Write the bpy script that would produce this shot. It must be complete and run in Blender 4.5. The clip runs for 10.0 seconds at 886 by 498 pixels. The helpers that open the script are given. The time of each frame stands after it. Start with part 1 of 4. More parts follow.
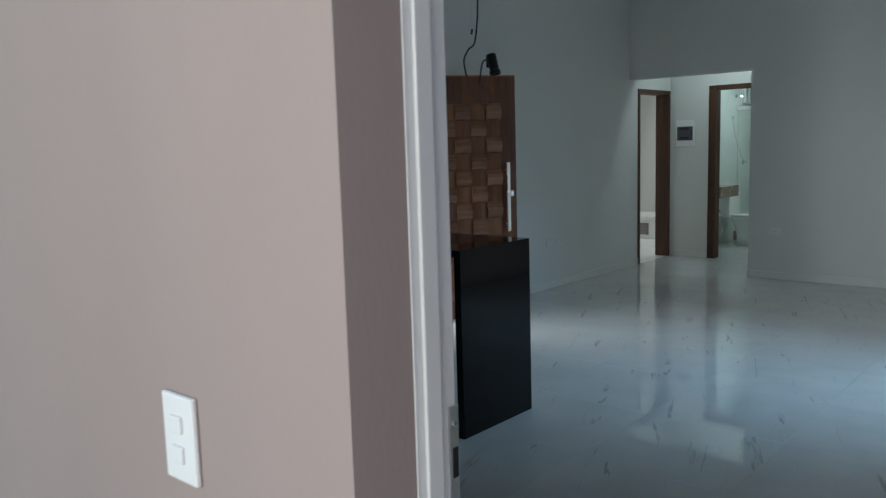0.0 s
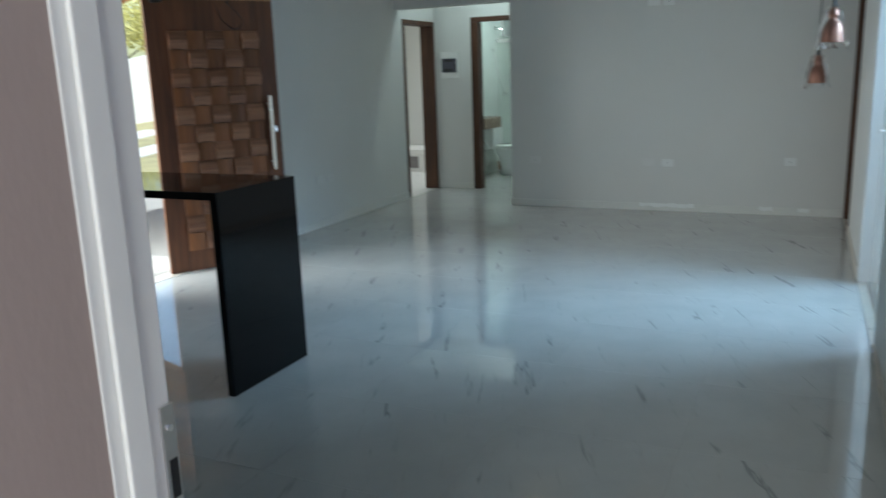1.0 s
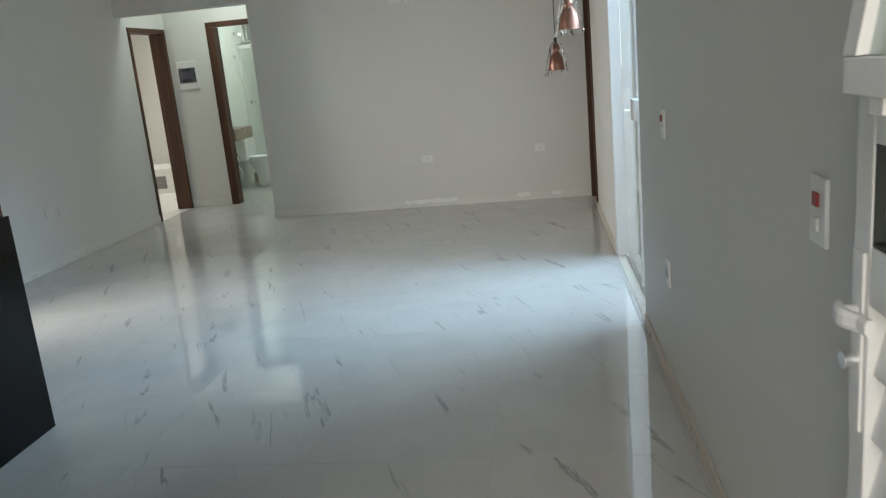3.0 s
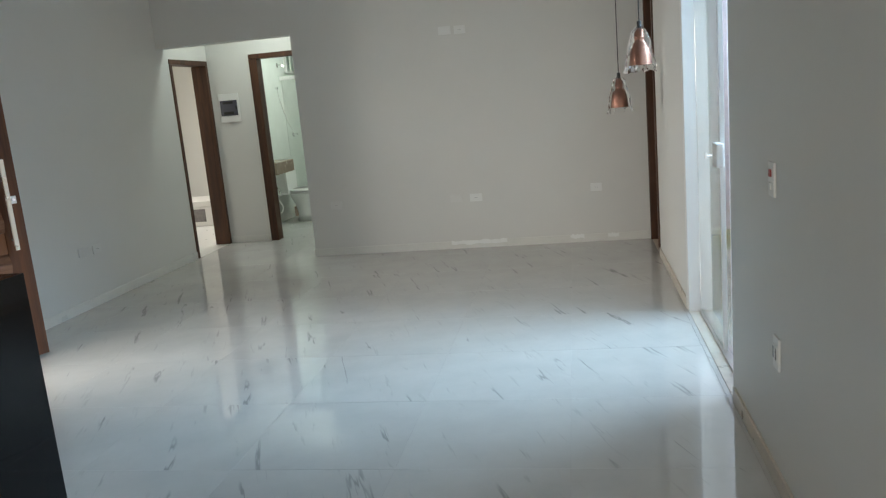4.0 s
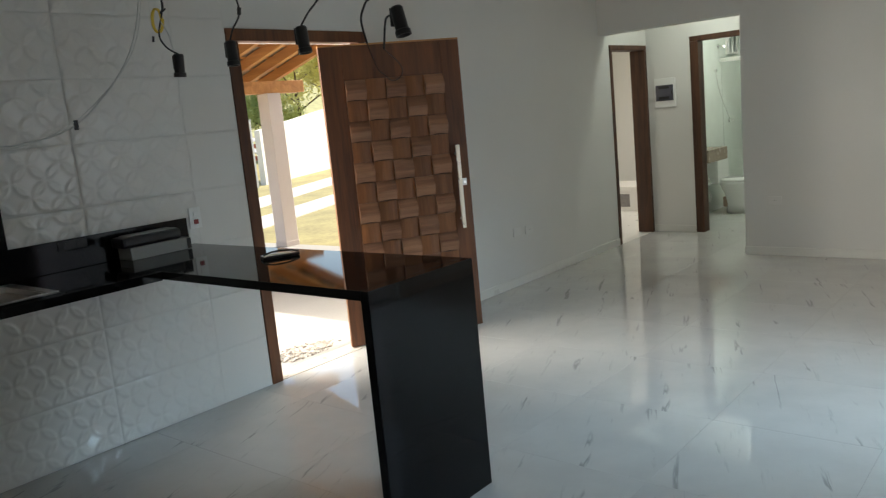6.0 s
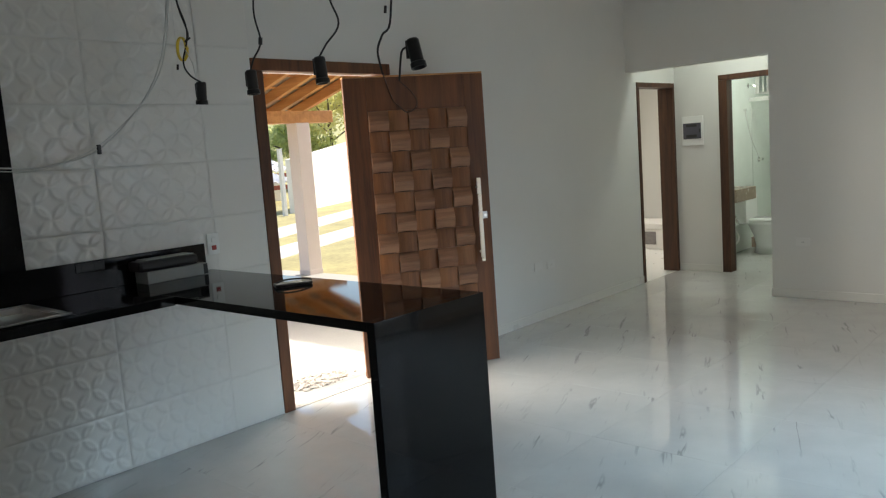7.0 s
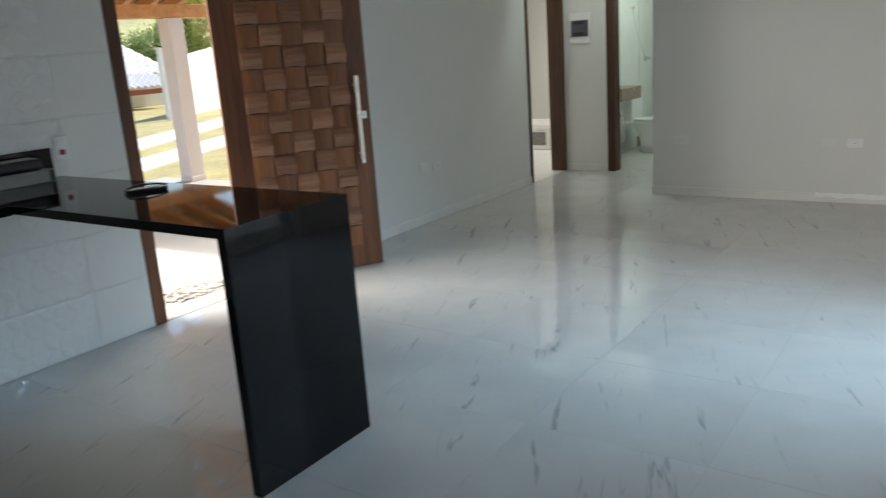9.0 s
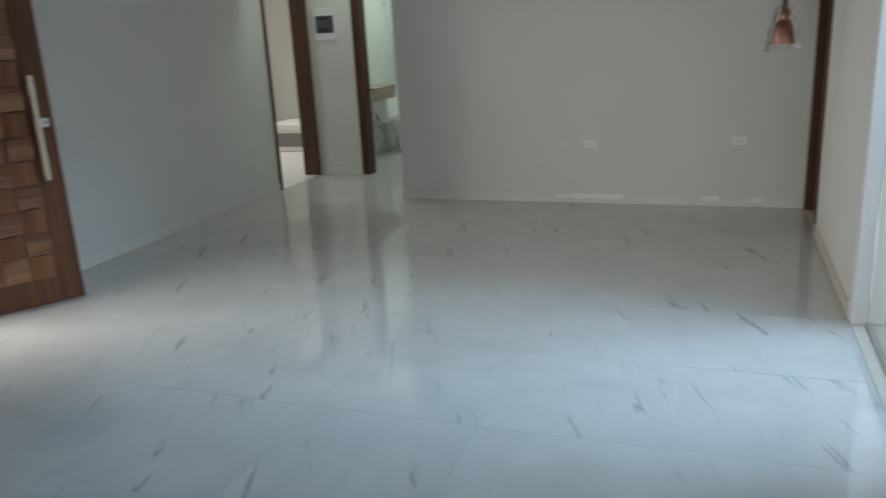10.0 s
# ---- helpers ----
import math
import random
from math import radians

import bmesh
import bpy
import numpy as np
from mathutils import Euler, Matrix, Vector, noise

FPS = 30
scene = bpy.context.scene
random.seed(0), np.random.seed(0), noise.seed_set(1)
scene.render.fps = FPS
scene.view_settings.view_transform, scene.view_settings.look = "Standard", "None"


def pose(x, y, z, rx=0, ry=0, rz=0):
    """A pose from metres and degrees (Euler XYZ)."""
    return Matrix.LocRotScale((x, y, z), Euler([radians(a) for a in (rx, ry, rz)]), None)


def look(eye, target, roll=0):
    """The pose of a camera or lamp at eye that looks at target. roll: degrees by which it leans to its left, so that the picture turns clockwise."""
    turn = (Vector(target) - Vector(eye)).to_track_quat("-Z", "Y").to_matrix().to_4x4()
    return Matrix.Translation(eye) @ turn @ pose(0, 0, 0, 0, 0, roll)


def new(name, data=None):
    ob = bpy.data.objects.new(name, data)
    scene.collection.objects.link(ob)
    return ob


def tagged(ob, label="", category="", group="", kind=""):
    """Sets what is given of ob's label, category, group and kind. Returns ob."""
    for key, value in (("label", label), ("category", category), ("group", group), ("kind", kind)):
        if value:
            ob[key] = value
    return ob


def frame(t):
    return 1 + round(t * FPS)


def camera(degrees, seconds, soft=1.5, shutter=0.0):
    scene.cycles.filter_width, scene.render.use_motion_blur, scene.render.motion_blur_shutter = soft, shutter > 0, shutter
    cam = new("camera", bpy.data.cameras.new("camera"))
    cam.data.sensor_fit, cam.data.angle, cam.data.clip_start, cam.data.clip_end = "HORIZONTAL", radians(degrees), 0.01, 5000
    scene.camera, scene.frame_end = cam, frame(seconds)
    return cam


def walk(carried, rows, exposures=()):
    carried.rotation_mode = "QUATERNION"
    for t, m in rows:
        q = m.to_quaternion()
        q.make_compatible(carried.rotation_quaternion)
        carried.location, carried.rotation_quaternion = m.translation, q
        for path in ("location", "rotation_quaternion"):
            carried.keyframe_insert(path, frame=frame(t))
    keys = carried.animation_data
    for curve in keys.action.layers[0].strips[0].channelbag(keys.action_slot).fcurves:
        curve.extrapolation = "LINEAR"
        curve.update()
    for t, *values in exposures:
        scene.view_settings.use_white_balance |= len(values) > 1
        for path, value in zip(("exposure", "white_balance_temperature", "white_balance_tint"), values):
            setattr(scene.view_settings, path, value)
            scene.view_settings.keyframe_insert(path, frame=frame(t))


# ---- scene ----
cam = camera(59.0, 10.0, soft=1.2, shutter=0.3)
PATH = [
    (0, (0.019, 0.234, 1.466), (-1.292, 1.722, 1.207), -1.7),
    (0.5, (-0.034, 0.386, 1.461), (-1.227, 1.966, 1.177), -3.0),
    (1, (-0.078, 0.447, 1.434), (-0.904, 2.216, 0.999), -2.0),
    (1.5, (-0.142, 0.41, 1.413), (-0.645, 2.268, 0.869), -2.6),
    (2, (-0.166, 0.395, 1.376), (-0.507, 2.242, 0.69), -3.4),
    (2.5, (-0.185, 0.484, 1.395), (-0.453, 2.374, 0.798), -4.7),
    (3, (-0.203, 0.724, 1.413), (-0.464, 2.653, 0.952), -5.4),
    (3.2, (-0.216, 0.813, 1.427), (-0.52, 2.739, 0.982), -5.7),
    (4.3, (-0.397, 1.237, 1.491), (-0.777, 3.165, 1.12), -4.9),
    (4.5, (-0.403, 1.276, 1.499), (-0.847, 3.191, 1.13), -4.9),
    (5, (-0.381, 1.372, 1.469), (-1.257, 3.134, 1.109), -6.2),
    (5.5, (-0.405, 1.352, 1.518), (-1.541, 2.96, 1.167), -7.1),
    (6, (-0.521, 1.304, 1.528), (-1.797, 2.808, 1.193), -5.5),
    (7.3, (-0.451, 1.385, 1.514), (-1.788, 2.853, 1.274), -3.9),
    (7.5, (-0.418, 1.389, 1.509), (-1.758, 2.846, 1.229), -4.1),
    (8, (-0.448, 1.396, 1.498), (-1.79, 2.829, 1.113), -4.7),
    (8.5, (-0.496, 1.411, 1.491), (-1.822, 2.833, 1.025), -5.1),
    (9, (-0.459, 1.552, 1.475), (-1.581, 3.129, 0.971), -4.1),
    (9.5, (-0.416, 1.866, 1.485), (-1.369, 3.542, 0.956), -3.3),
    (10, (-0.342, 2.18, 1.468), (-0.997, 3.989, 0.92), -3.0),
]
EXPOSURES = [(0, 0.04, 5520, 2), (0.5, 0.34, 5560, 1), (1.0, 0.42, 5600, 1), (1.5, 0.70, 5950, 3), (2.0, 0.84, 6350, 6), (3.0, 0.82, 6450, 8), (4.5, 0.85, 6500, 9), (5.0, 0.64, 6600, 9), (5.5, 0.64, 6850, 9), (7.5, 0.82, 6650, 9), (9.0, 0.74, 6400, 9), (9.5, 0.56, 6450, 9), (10, 0.46, 6300, 9)]
walk(cam, [(t, look(eye, target, roll)) for t, eye, target, roll in PATH], EXPOSURES)

# ---- light ----
scene.world = bpy.data.worlds.new("sky")
scene.world.use_nodes = True
wn, wl = scene.world.node_tree.nodes, scene.world.node_tree.links
sky = wn.new("ShaderNodeTexSky")
sky.sky_type, sky.sun_disc = "NISHITA", False
SUN_FROM = Vector((0.03, 1.0, 0.0)).normalized()
SUN_ELEV = 42.0
sky.sun_elevation, sky.sun_rotation = radians(SUN_ELEV), math.atan2(SUN_FROM.x, SUN_FROM.y)
wl.new(sky.outputs[0], wn["Background"].inputs[0])
wn["Background"].inputs[1].default_value = 0.15
sun = new("sun", bpy.data.lights.new("sun", "SUN"))
sun.data.energy, sun.data.angle, sun.data.color = 5.0, radians(0.6), (1.0, 0.93, 0.82)
toward = (SUN_FROM * math.cos(radians(SUN_ELEV)) + Vector((0, 0, math.sin(radians(SUN_ELEV)))))
sun.matrix_world = Matrix.Translation((0, 0, 20)) @ (-toward).to_track_quat("-Z", "Y").to_matrix().to_4x4()


def area(name, eye, target, sx, sy, watts, colour):
    lamp = new(name, bpy.data.lights.new(name, "AREA"))
    lamp.data.shape, lamp.data.size, lamp.data.size_y = "RECTANGLE", sx, sy
    lamp.data.energy, lamp.data.color = watts, colour
    lamp.matrix_world = look(eye, target)
    return lamp


# area lamps added to stand in for sky light at and outside the openings
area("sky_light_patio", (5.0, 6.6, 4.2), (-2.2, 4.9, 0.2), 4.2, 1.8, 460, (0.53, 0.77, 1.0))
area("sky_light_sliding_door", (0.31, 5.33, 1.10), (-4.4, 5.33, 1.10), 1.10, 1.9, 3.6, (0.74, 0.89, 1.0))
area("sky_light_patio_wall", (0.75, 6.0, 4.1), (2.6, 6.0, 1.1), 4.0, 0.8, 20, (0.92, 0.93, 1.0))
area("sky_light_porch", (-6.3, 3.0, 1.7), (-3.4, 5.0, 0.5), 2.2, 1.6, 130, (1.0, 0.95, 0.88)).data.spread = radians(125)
# added fill tucked under the porch rafters, brightening the floor inside the door
area("porch_fill_light", (-5.4, 5.7, 2.95), (-3.3, 3.5, 0.0), 1.2, 0.3, 14, (1.0, 0.97, 0.92)).data.spread = radians(110)
area("sky_light_service", (-0.3, -1.9, 2.0), (-0.8, 2.2, 0.8), 2.2, 1.8, 70, (1.0, 0.88, 0.72))
area("sky_light_bedroom", (-6.7, 10.6, 1.6), (-4.5, 10.4, 0.9), 1.4, 1.2, 19, (1.0, 0.94, 0.86))
area("corridor_lamp_light", (-3.5, 9.0, 2.66), (-3.5, 9.0, 0), 0.26, 0.26, 3.4, (0.9, 1.0, 0.92))
# added fill for the bathroom, no known lamp there
area("bathroom_fill_light", (-3.5, 11.0, 2.58), (-3.5, 11.0, 0), 0.25, 0.25, 8, (0.92, 1.0, 0.9))

SCONCES = ((-2.74, 8.54, 180), (-1.26, 8.54, 180), (-4.38, 7.19, -90))  # place on the wall, turn
for sx, sy, turn in SCONCES:
    lamp = new("wall_lamp_light", bpy.data.lights.new("wall_lamp_light", "SPOT"))
    lamp.data.energy, lamp.data.color, lamp.data.shadow_soft_size = 3.5, (1.0, 0.80, 0.55), 0.03
    lamp.data.spot_size, lamp.data.spot_blend = radians(120), 0.8
    out = Matrix.Rotation(radians(turn), 3, "Z") @ Vector((0, 0.055, 0))
    lamp.matrix_world = look((sx + out.x, sy + out.y, 3.700), (sx + out.x, sy + out.y, 0))

# ---- materials ----


def material(name, base, rough=0.5, metal=0.0, spots=0.06, scale=3.0, grain=0.03, fine=60.0, bump=0.0, rough_var=0.08, stretch=(1, 1, 1), ior=1.5, alpha_random=0.0):
    """A surface with a broad and a fine variation of colour, uneven gloss and a fine relief."""
    m = bpy.data.materials.new(name)
    m.use_nodes = True
    n, l = m.node_tree.nodes, m.node_tree.links
    b = n["Principled BSDF"]
    co = n.new("ShaderNodeTexCoord")
    mp = n.new("ShaderNodeMapping")
    mp.inputs["Scale"].default_value = stretch
    l.new(co.outputs["Object"], mp.inputs[0])
    big, small = n.new("ShaderNodeTexNoise"), n.new("ShaderNodeTexNoise")
    big.inputs["Scale"].default_value, big.inputs["Detail"].default_value = scale, 4
    small.inputs["Scale"].default_value, small.inputs["Detail"].default_value = fine, 3
    l.new(mp.outputs[0], big.inputs[0])
    l.new(mp.outputs[0], small.inputs[0])
    m1, m2 = n.new("ShaderNodeMath"), n.new("ShaderNodeMath")
    m1.operation = m2.operation = "MULTIPLY_ADD"
    m1.inputs[1].default_value, m1.inputs[2].default_value = 2 * spots, 1 - spots
    m2.inputs[1].default_value, m2.inputs[2].default_value = 2 * grain, -grain
    l.new(big.outputs[0], m1.inputs[0])
    l.new(small.outputs[0], m2.inputs[0])
    add = n.new("ShaderNodeMath")
    l.new(m1.outputs[0], add.inputs[0])
    l.new(m2.outputs[0], add.inputs[1])
    last = add.outputs[0]
    if alpha_random:
        info, m3, ad = n.new("ShaderNodeObjectInfo"), n.new("ShaderNodeMath"), n.new("ShaderNodeMath")
        m3.operation = "MULTIPLY_ADD"
        m3.inputs[1].default_value, m3.inputs[2].default_value = 2 * alpha_random, -alpha_random
        l.new(info.outputs["Random"], m3.inputs[0])
        l.new(last, ad.inputs[0])
        l.new(m3.outputs[0], ad.inputs[1])
        last = ad.outputs[0]
    mix = n.new("ShaderNodeVectorMath")
    mix.operation = "SCALE"
    mix.inputs[0].default_value = base
    l.new(last, mix.inputs["Scale"])
    l.new(mix.outputs[0], b.inputs["Base Color"])
    r = n.new("ShaderNodeMath")
    r.operation = "MULTIPLY_ADD"
    r.inputs[1].default_value, r.inputs[2].default_value = 2 * rough_var, max(0.02, rough - rough_var)
    l.new(big.outputs[0], r.inputs[0])
    l.new(r.outputs[0], b.inputs["Roughness"])
    b.inputs["Metallic"].default_value, b.inputs["IOR"].default_value = metal, ior
    if bump:
        bp = n.new("ShaderNodeBump")
        bp.inputs["Strength"].default_value, bp.inputs["Distance"].default_value = bump, 0.004
        l.new(small.outputs[0], bp.inputs["Height"])
        l.new(bp.outputs[0], b.inputs["Normal"])
    return m


def wood(name, dark, light, axis=2, rough=0.45, ring=9.0, vary=0.0):
    """Wood with its grain along the given axis."""
    m = bpy.data.materials.new(name)
    m.use_nodes = True
    n, l = m.node_tree.nodes, m.node_tree.links
    b = n["Principled BSDF"]
    co, mp = n.new("ShaderNodeTexCoord"), n.new("ShaderNodeMapping")
    stretch = [ring, ring, ring]
    stretch[axis] = ring * 0.06
    mp.inputs["Scale"].default_value = stretch
    info = n.new("ShaderNodeObjectInfo")
    off = n.new("ShaderNodeVectorMath")
    off.operation = "MULTIPLY_ADD"
    off.inputs[0].default_value = (37, 19, 53)
    l.new(info.outputs["Random"], off.inputs[1])
    l.new(co.outputs["Object"], off.inputs[2])
    l.new(off.outputs[0], mp.inputs[0])
    t = n.new("ShaderNodeTexNoise")
    t.inputs["Scale"].default_value, t.inputs["Detail"].default_value, t.inputs["Distortion"].default_value = 1.6, 6, 0.8
    f = n.new("ShaderNodeTexNoise")
    f.inputs["Scale"].default_value, f.inputs["Detail"].default_value = 14, 3
    l.new(mp.outputs[0], t.inputs[0])
    l.new(mp.outputs[0], f.inputs[0])
    sm = n.new("ShaderNodeMath")
    sm.operation = "MULTIPLY_ADD"
    sm.inputs[1].default_value = 0.35
    l.new(f.outputs[0], sm.inputs[0])
    l.new(t.outputs[0], sm.inputs[2])
    last = sm.outputs[0]
    if vary:
        vm, va = n.new("ShaderNodeMath"), n.new("ShaderNodeMath")
        vm.operation = "MULTIPLY_ADD"
        vm.inputs[1].default_value, vm.inputs[2].default_value = 2 * vary, -vary
        l.new(info.outputs["Random"], vm.inputs[0])
        l.new(vm.outputs[0], va.inputs[0])
        l.new(last, va.inputs[1])
        last = va.outputs[0]
    ramp = n.new("ShaderNodeValToRGB")
    ramp.color_ramp.elements[0].position, ramp.color_ramp.elements[1].position = 0.42, 0.92
    ramp.color_ramp.elements[0].color, ramp.color_ramp.elements[1].color = (*dark, 1), (*light, 1)
    l.new(last, ramp.inputs[0])
    l.new(ramp.outputs[0], b.inputs["Base Color"])
    b.inputs["Roughness"].default_value = rough
    bp = n.new("ShaderNodeBump")
    bp.inputs["Strength"].default_value, bp.inputs["Distance"].default_value = 0.25, 0.002
    l.new(f.outputs[0], bp.inputs["Height"])
    l.new(bp.outputs[0], b.inputs["Normal"])
    return m


def marble(name):
    """Polished porcelain in white marble look: pale clouds and sparse short grey veins, all running one way."""
    m = bpy.data.materials.new(name)
    m.use_nodes = True
    n, l = m.node_tree.nodes, m.node_tree.links
    b = n["Principled BSDF"]

    def math_node(op, a, c, clamp=False):
        q = n.new("ShaderNodeMath")
        q.operation, q.use_clamp = op, clamp
        for k, v in enumerate((a, c)):
            if isinstance(v, (int, float)):
                q.inputs[k].default_value = v
            else:
                l.new(v, q.inputs[k])
        return q.outputs[0]

    def noise_node(vec, scale, detail, rough=0.5, twist=0.0):
        q = n.new("ShaderNodeTexNoise")
        for key, value in (("Scale", scale), ("Detail", detail), ("Roughness", rough), ("Distortion", twist)):
            q.inputs[key].default_value = value
        l.new(vec, q.inputs[0])
        return q.outputs[0]

    def ranged(value, a, c, d=0.0, e=1.0):
        q = n.new("ShaderNodeMapRange")
        q.interpolation_type = "SMOOTHSTEP"
        for k, v in enumerate((a, c, d, e)):
            q.inputs[k + 1].default_value = v
        l.new(value, q.inputs[0])
        return q.outputs[0]

    co, info = n.new("ShaderNodeTexCoord"), n.new("ShaderNodeObjectInfo")
    off = n.new("ShaderNodeVectorMath")
    off.operation = "MULTIPLY_ADD"
    off.inputs[0].default_value = (41, 23, 0)
    l.new(info.outputs["Random"], off.inputs[1])
    l.new(co.outputs["Object"], off.inputs[2])
    spin = n.new("ShaderNodeVectorRotate")
    spin.rotation_type = "Z_AXIS"
    spin.inputs["Angle"].default_value = radians(-22)
    l.new(off.outputs[0], spin.inputs["Vector"])
    mp, mq = n.new("ShaderNodeMapping"), n.new("ShaderNodeMapping")
    mp.inputs["Scale"].default_value = (5.0, 0.6, 1)
    mq.inputs["Scale"].default_value = (6.5, 0.62, 1)
    for q in (mp, mq):
        l.new(spin.outputs[0], q.inputs[0])
    # long strokes: narrow contour lines of a drawn-out noise, kept only in scattered places
    broad = noise_node(mp.outputs[0], 1.4, 4, 0.55, 0.25)
    line = ranged(math_node("ABSOLUTE", math_node("SUBTRACT", broad, 0.5), 0), 0.003, 0.030, 1.0, 0.0)
    strokes = math_node("MULTIPLY", line, ranged(noise_node(mq.outputs[0], 2.0, 2, 0.5), 0.59, 0.68))
    # short faint flecks between them
    thin = noise_node(mp.outputs[0], 2.9, 4, 0.6, 0.2)
    fleck = ranged(math_node("ABSOLUTE", math_node("SUBTRACT", thin, 0.5), 0), 0.0, 0.05, 1.0, 0.0)
    flecks = math_node("MULTIPLY", math_node("MULTIPLY", fleck, ranged(noise_node(mq.outputs[0], 3.6, 2), 0.59, 0.71)), 0.36)
    veins = math_node("MULTIPLY", math_node("MAXIMUM", strokes, flecks), 0.85, True)
    cloud = n.new("ShaderNodeValToRGB")
    e = cloud.color_ramp.elements
    e[0].position, e[0].color = 0.32, (0.545, 0.545, 0.53, 1)
    e[1].position, e[1].color = 0.68, (0.60, 0.60, 0.58, 1)
    l.new(noise_node(spin.outputs[0], 3.2, 5, 0.6), cloud.inputs[0])
    mix = n.new("ShaderNodeMix")
    mix.data_type = "RGBA"
    mix.inputs[7].default_value = (0.33, 0.33, 0.325, 1)
    l.new(veins, mix.inputs[0])
    l.new(cloud.outputs[0], mix.inputs[6])
    l.new(mix.outputs[2], b.inputs["Base Color"])
    b.inputs["Roughness"].default_value = 0.014
    b.inputs["IOR"].default_value = 1.62
    bp = n.new("ShaderNodeBump")
    bp.inputs["Strength"].default_value, bp.inputs["Distance"].default_value = 0.022, 0.01
    l.new(noise_node(off.outputs[0], 6.0, 2), bp.inputs["Height"])
    l.new(bp.outputs[0], b.inputs["Normal"])
    return m


def leaf(name, base, through_light):
    """Leaves that let part of the daylight through."""
    m = material(name, base, 0.7, spots=0.3, scale=1.2, grain=0.2, fine=9)
    n, l = m.node_tree.nodes, m.node_tree.links
    tr, mx = n.new("ShaderNodeBsdfTranslucent"), n.new("ShaderNodeMixShader")
    tr.inputs[0].default_value = (*through_light, 1)
    mx.inputs[0].default_value = 0.5
    l.new(n["Principled BSDF"].outputs[0], mx.inputs[1])
    l.new(tr.outputs[0], mx.inputs[2])
    l.new(mx.outputs[0], n["Material Output"].inputs[0])
    return m


def glass(name, tint=(0.9, 0.97, 0.95), rough=0.0, ior=1.45):
    m = bpy.data.materials.new(name)
    m.use_nodes = True
    b = m.node_tree.nodes["Principled BSDF"]
    b.inputs["Base Color"].default_value = (*tint, 1)
    b.inputs["Transmission Weight"].default_value = 1
    b.inputs["Roughness"].default_value, b.inputs["IOR"].default_value = rough, ior
    return m


def glow(name, colour, strength):
    m = bpy.data.materials.new(name)
    m.use_nodes = True
    b = m.node_tree.nodes["Principled BSDF"]
    b.inputs["Emission Color"].default_value = (*colour, 1)
    b.inputs["Emission Strength"].default_value = strength
    return m


PAINT = material("wall_paint", (0.75, 0.74, 0.71), 0.6, spots=0.035, scale=1.6, grain=0.02, fine=220, bump=0.10)
CEIL = material("ceiling_paint", (0.84, 0.83, 0.81), 0.8, spots=0.02, grain=0.01, bump=0.05)
PINK = material("pink_plaster", (0.375, 0.300, 0.272), 0.75, spots=0.15, scale=1.7, grain=0.02, fine=120, bump=0.10, stretch=(1, 1, 0.45))
FLOOR = marble("marble_porcelain")
GROUT = material("grout", (0.42, 0.415, 0.40), 0.7, spots=0.4, scale=2.5)
BASE = material("baseboard_porcelain", (0.79, 0.78, 0.74), 0.3, spots=0.05, scale=5)
CREAM = material("cream_marble", (0.64, 0.58, 0.50), 0.3, spots=0.14, scale=14, grain=0.08, fine=70)
FILLER = material("white_filler", (0.92, 0.92, 0.90), 0.7, spots=0.04, scale=12)
WALLTILE = material("white_glazed_tile", (0.80, 0.785, 0.75), 0.08, spots=0.02, grain=0.01, rough_var=0.02)
GRANITE = material("black_granite", (0.006, 0.006, 0.007), 0.045, spots=0.2, scale=20, grain=0.35, fine=420, rough_var=0.015, ior=1.29)
DARKWOOD = wood("dark_wood", (0.034, 0.013, 0.006), (0.12, 0.047, 0.020), rough=0.55)
DOORWOOD = wood("door_wood", (0.062, 0.019, 0.006), (0.22, 0.076, 0.023), rough=0.52)
BLOCKWOOD = wood("block_wood_upright", (0.155, 0.055, 0.017), (0.30, 0.115, 0.038), axis=2, rough=0.52, ring=16, vary=0.15)
BLOCKWOOD2 = wood("block_wood_across", (0.17, 0.07, 0.034), (0.35, 0.17, 0.09), axis=0, rough=0.5, ring=16, vary=0.15)
RAFTER = wood("rafter_wood", (0.42, 0.165, 0.05), (0.66, 0.325, 0.115), axis=0, rough=0.5, ring=6)
METALWHITE = material("white_enamel", (0.80, 0.79, 0.77), 0.35, spots=0.03, scale=4, grain=0.015)
PLASTIC = material("white_plastic", (0.86, 0.86, 0.84), 0.35, spots=0.015, grain=0.01)
PLATE = material("off_white_plate", (0.775, 0.765, 0.74), 0.45, spots=0.015, grain=0.01)
PLASTICDARK = material("black_plastic", (0.012, 0.012, 0.013), 0.38, spots=0.1, grain=0.05)
SMOKED = material("smoked_cover", (0.10, 0.10, 0.125), 0.12, spots=0.1)
GASKET = material("dark_gasket", (0.03, 0.035, 0.03), 0.5)
RED = material("red_plastic", (0.32, 0.025, 0.022), 0.35)
STEEL = material("brushed_steel", (0.72, 0.71, 0.69), 0.3, metal=1.0, spots=0.04, grain=0.05, fine=90)
HANDLE = material("champagne_handle", (0.80, 0.72, 0.60), 0.28, metal=0.85, spots=0.04, grain=0.03)
CHROME = material("chrome", (0.85, 0.85, 0.85), 0.08, metal=1.0, spots=0.02)
COPPER = material("copper", (0.26, 0.135, 0.10), 0.38, metal=1.0, spots=0.12, scale=30, grain=0.08)
CORD = material("black_cord", (0.015, 0.015, 0.015), 0.5)
THINWIRE = material("brown_wire", (0.10, 0.06, 0.045), 0.4)
CLEARCORD = material("white_cable", (0.68, 0.68, 0.66), 0.4)
YELLOW = material("yellow_wire", (0.80, 0.58, 0.06), 0.4)
GLASS = glass("clear_glass")
SHOWERGLASS = glass("shower_glass", (0.97, 0.99, 0.98))
FROST = glass("frosted_glass", (0.72, 0.80, 0.79), 0.35)
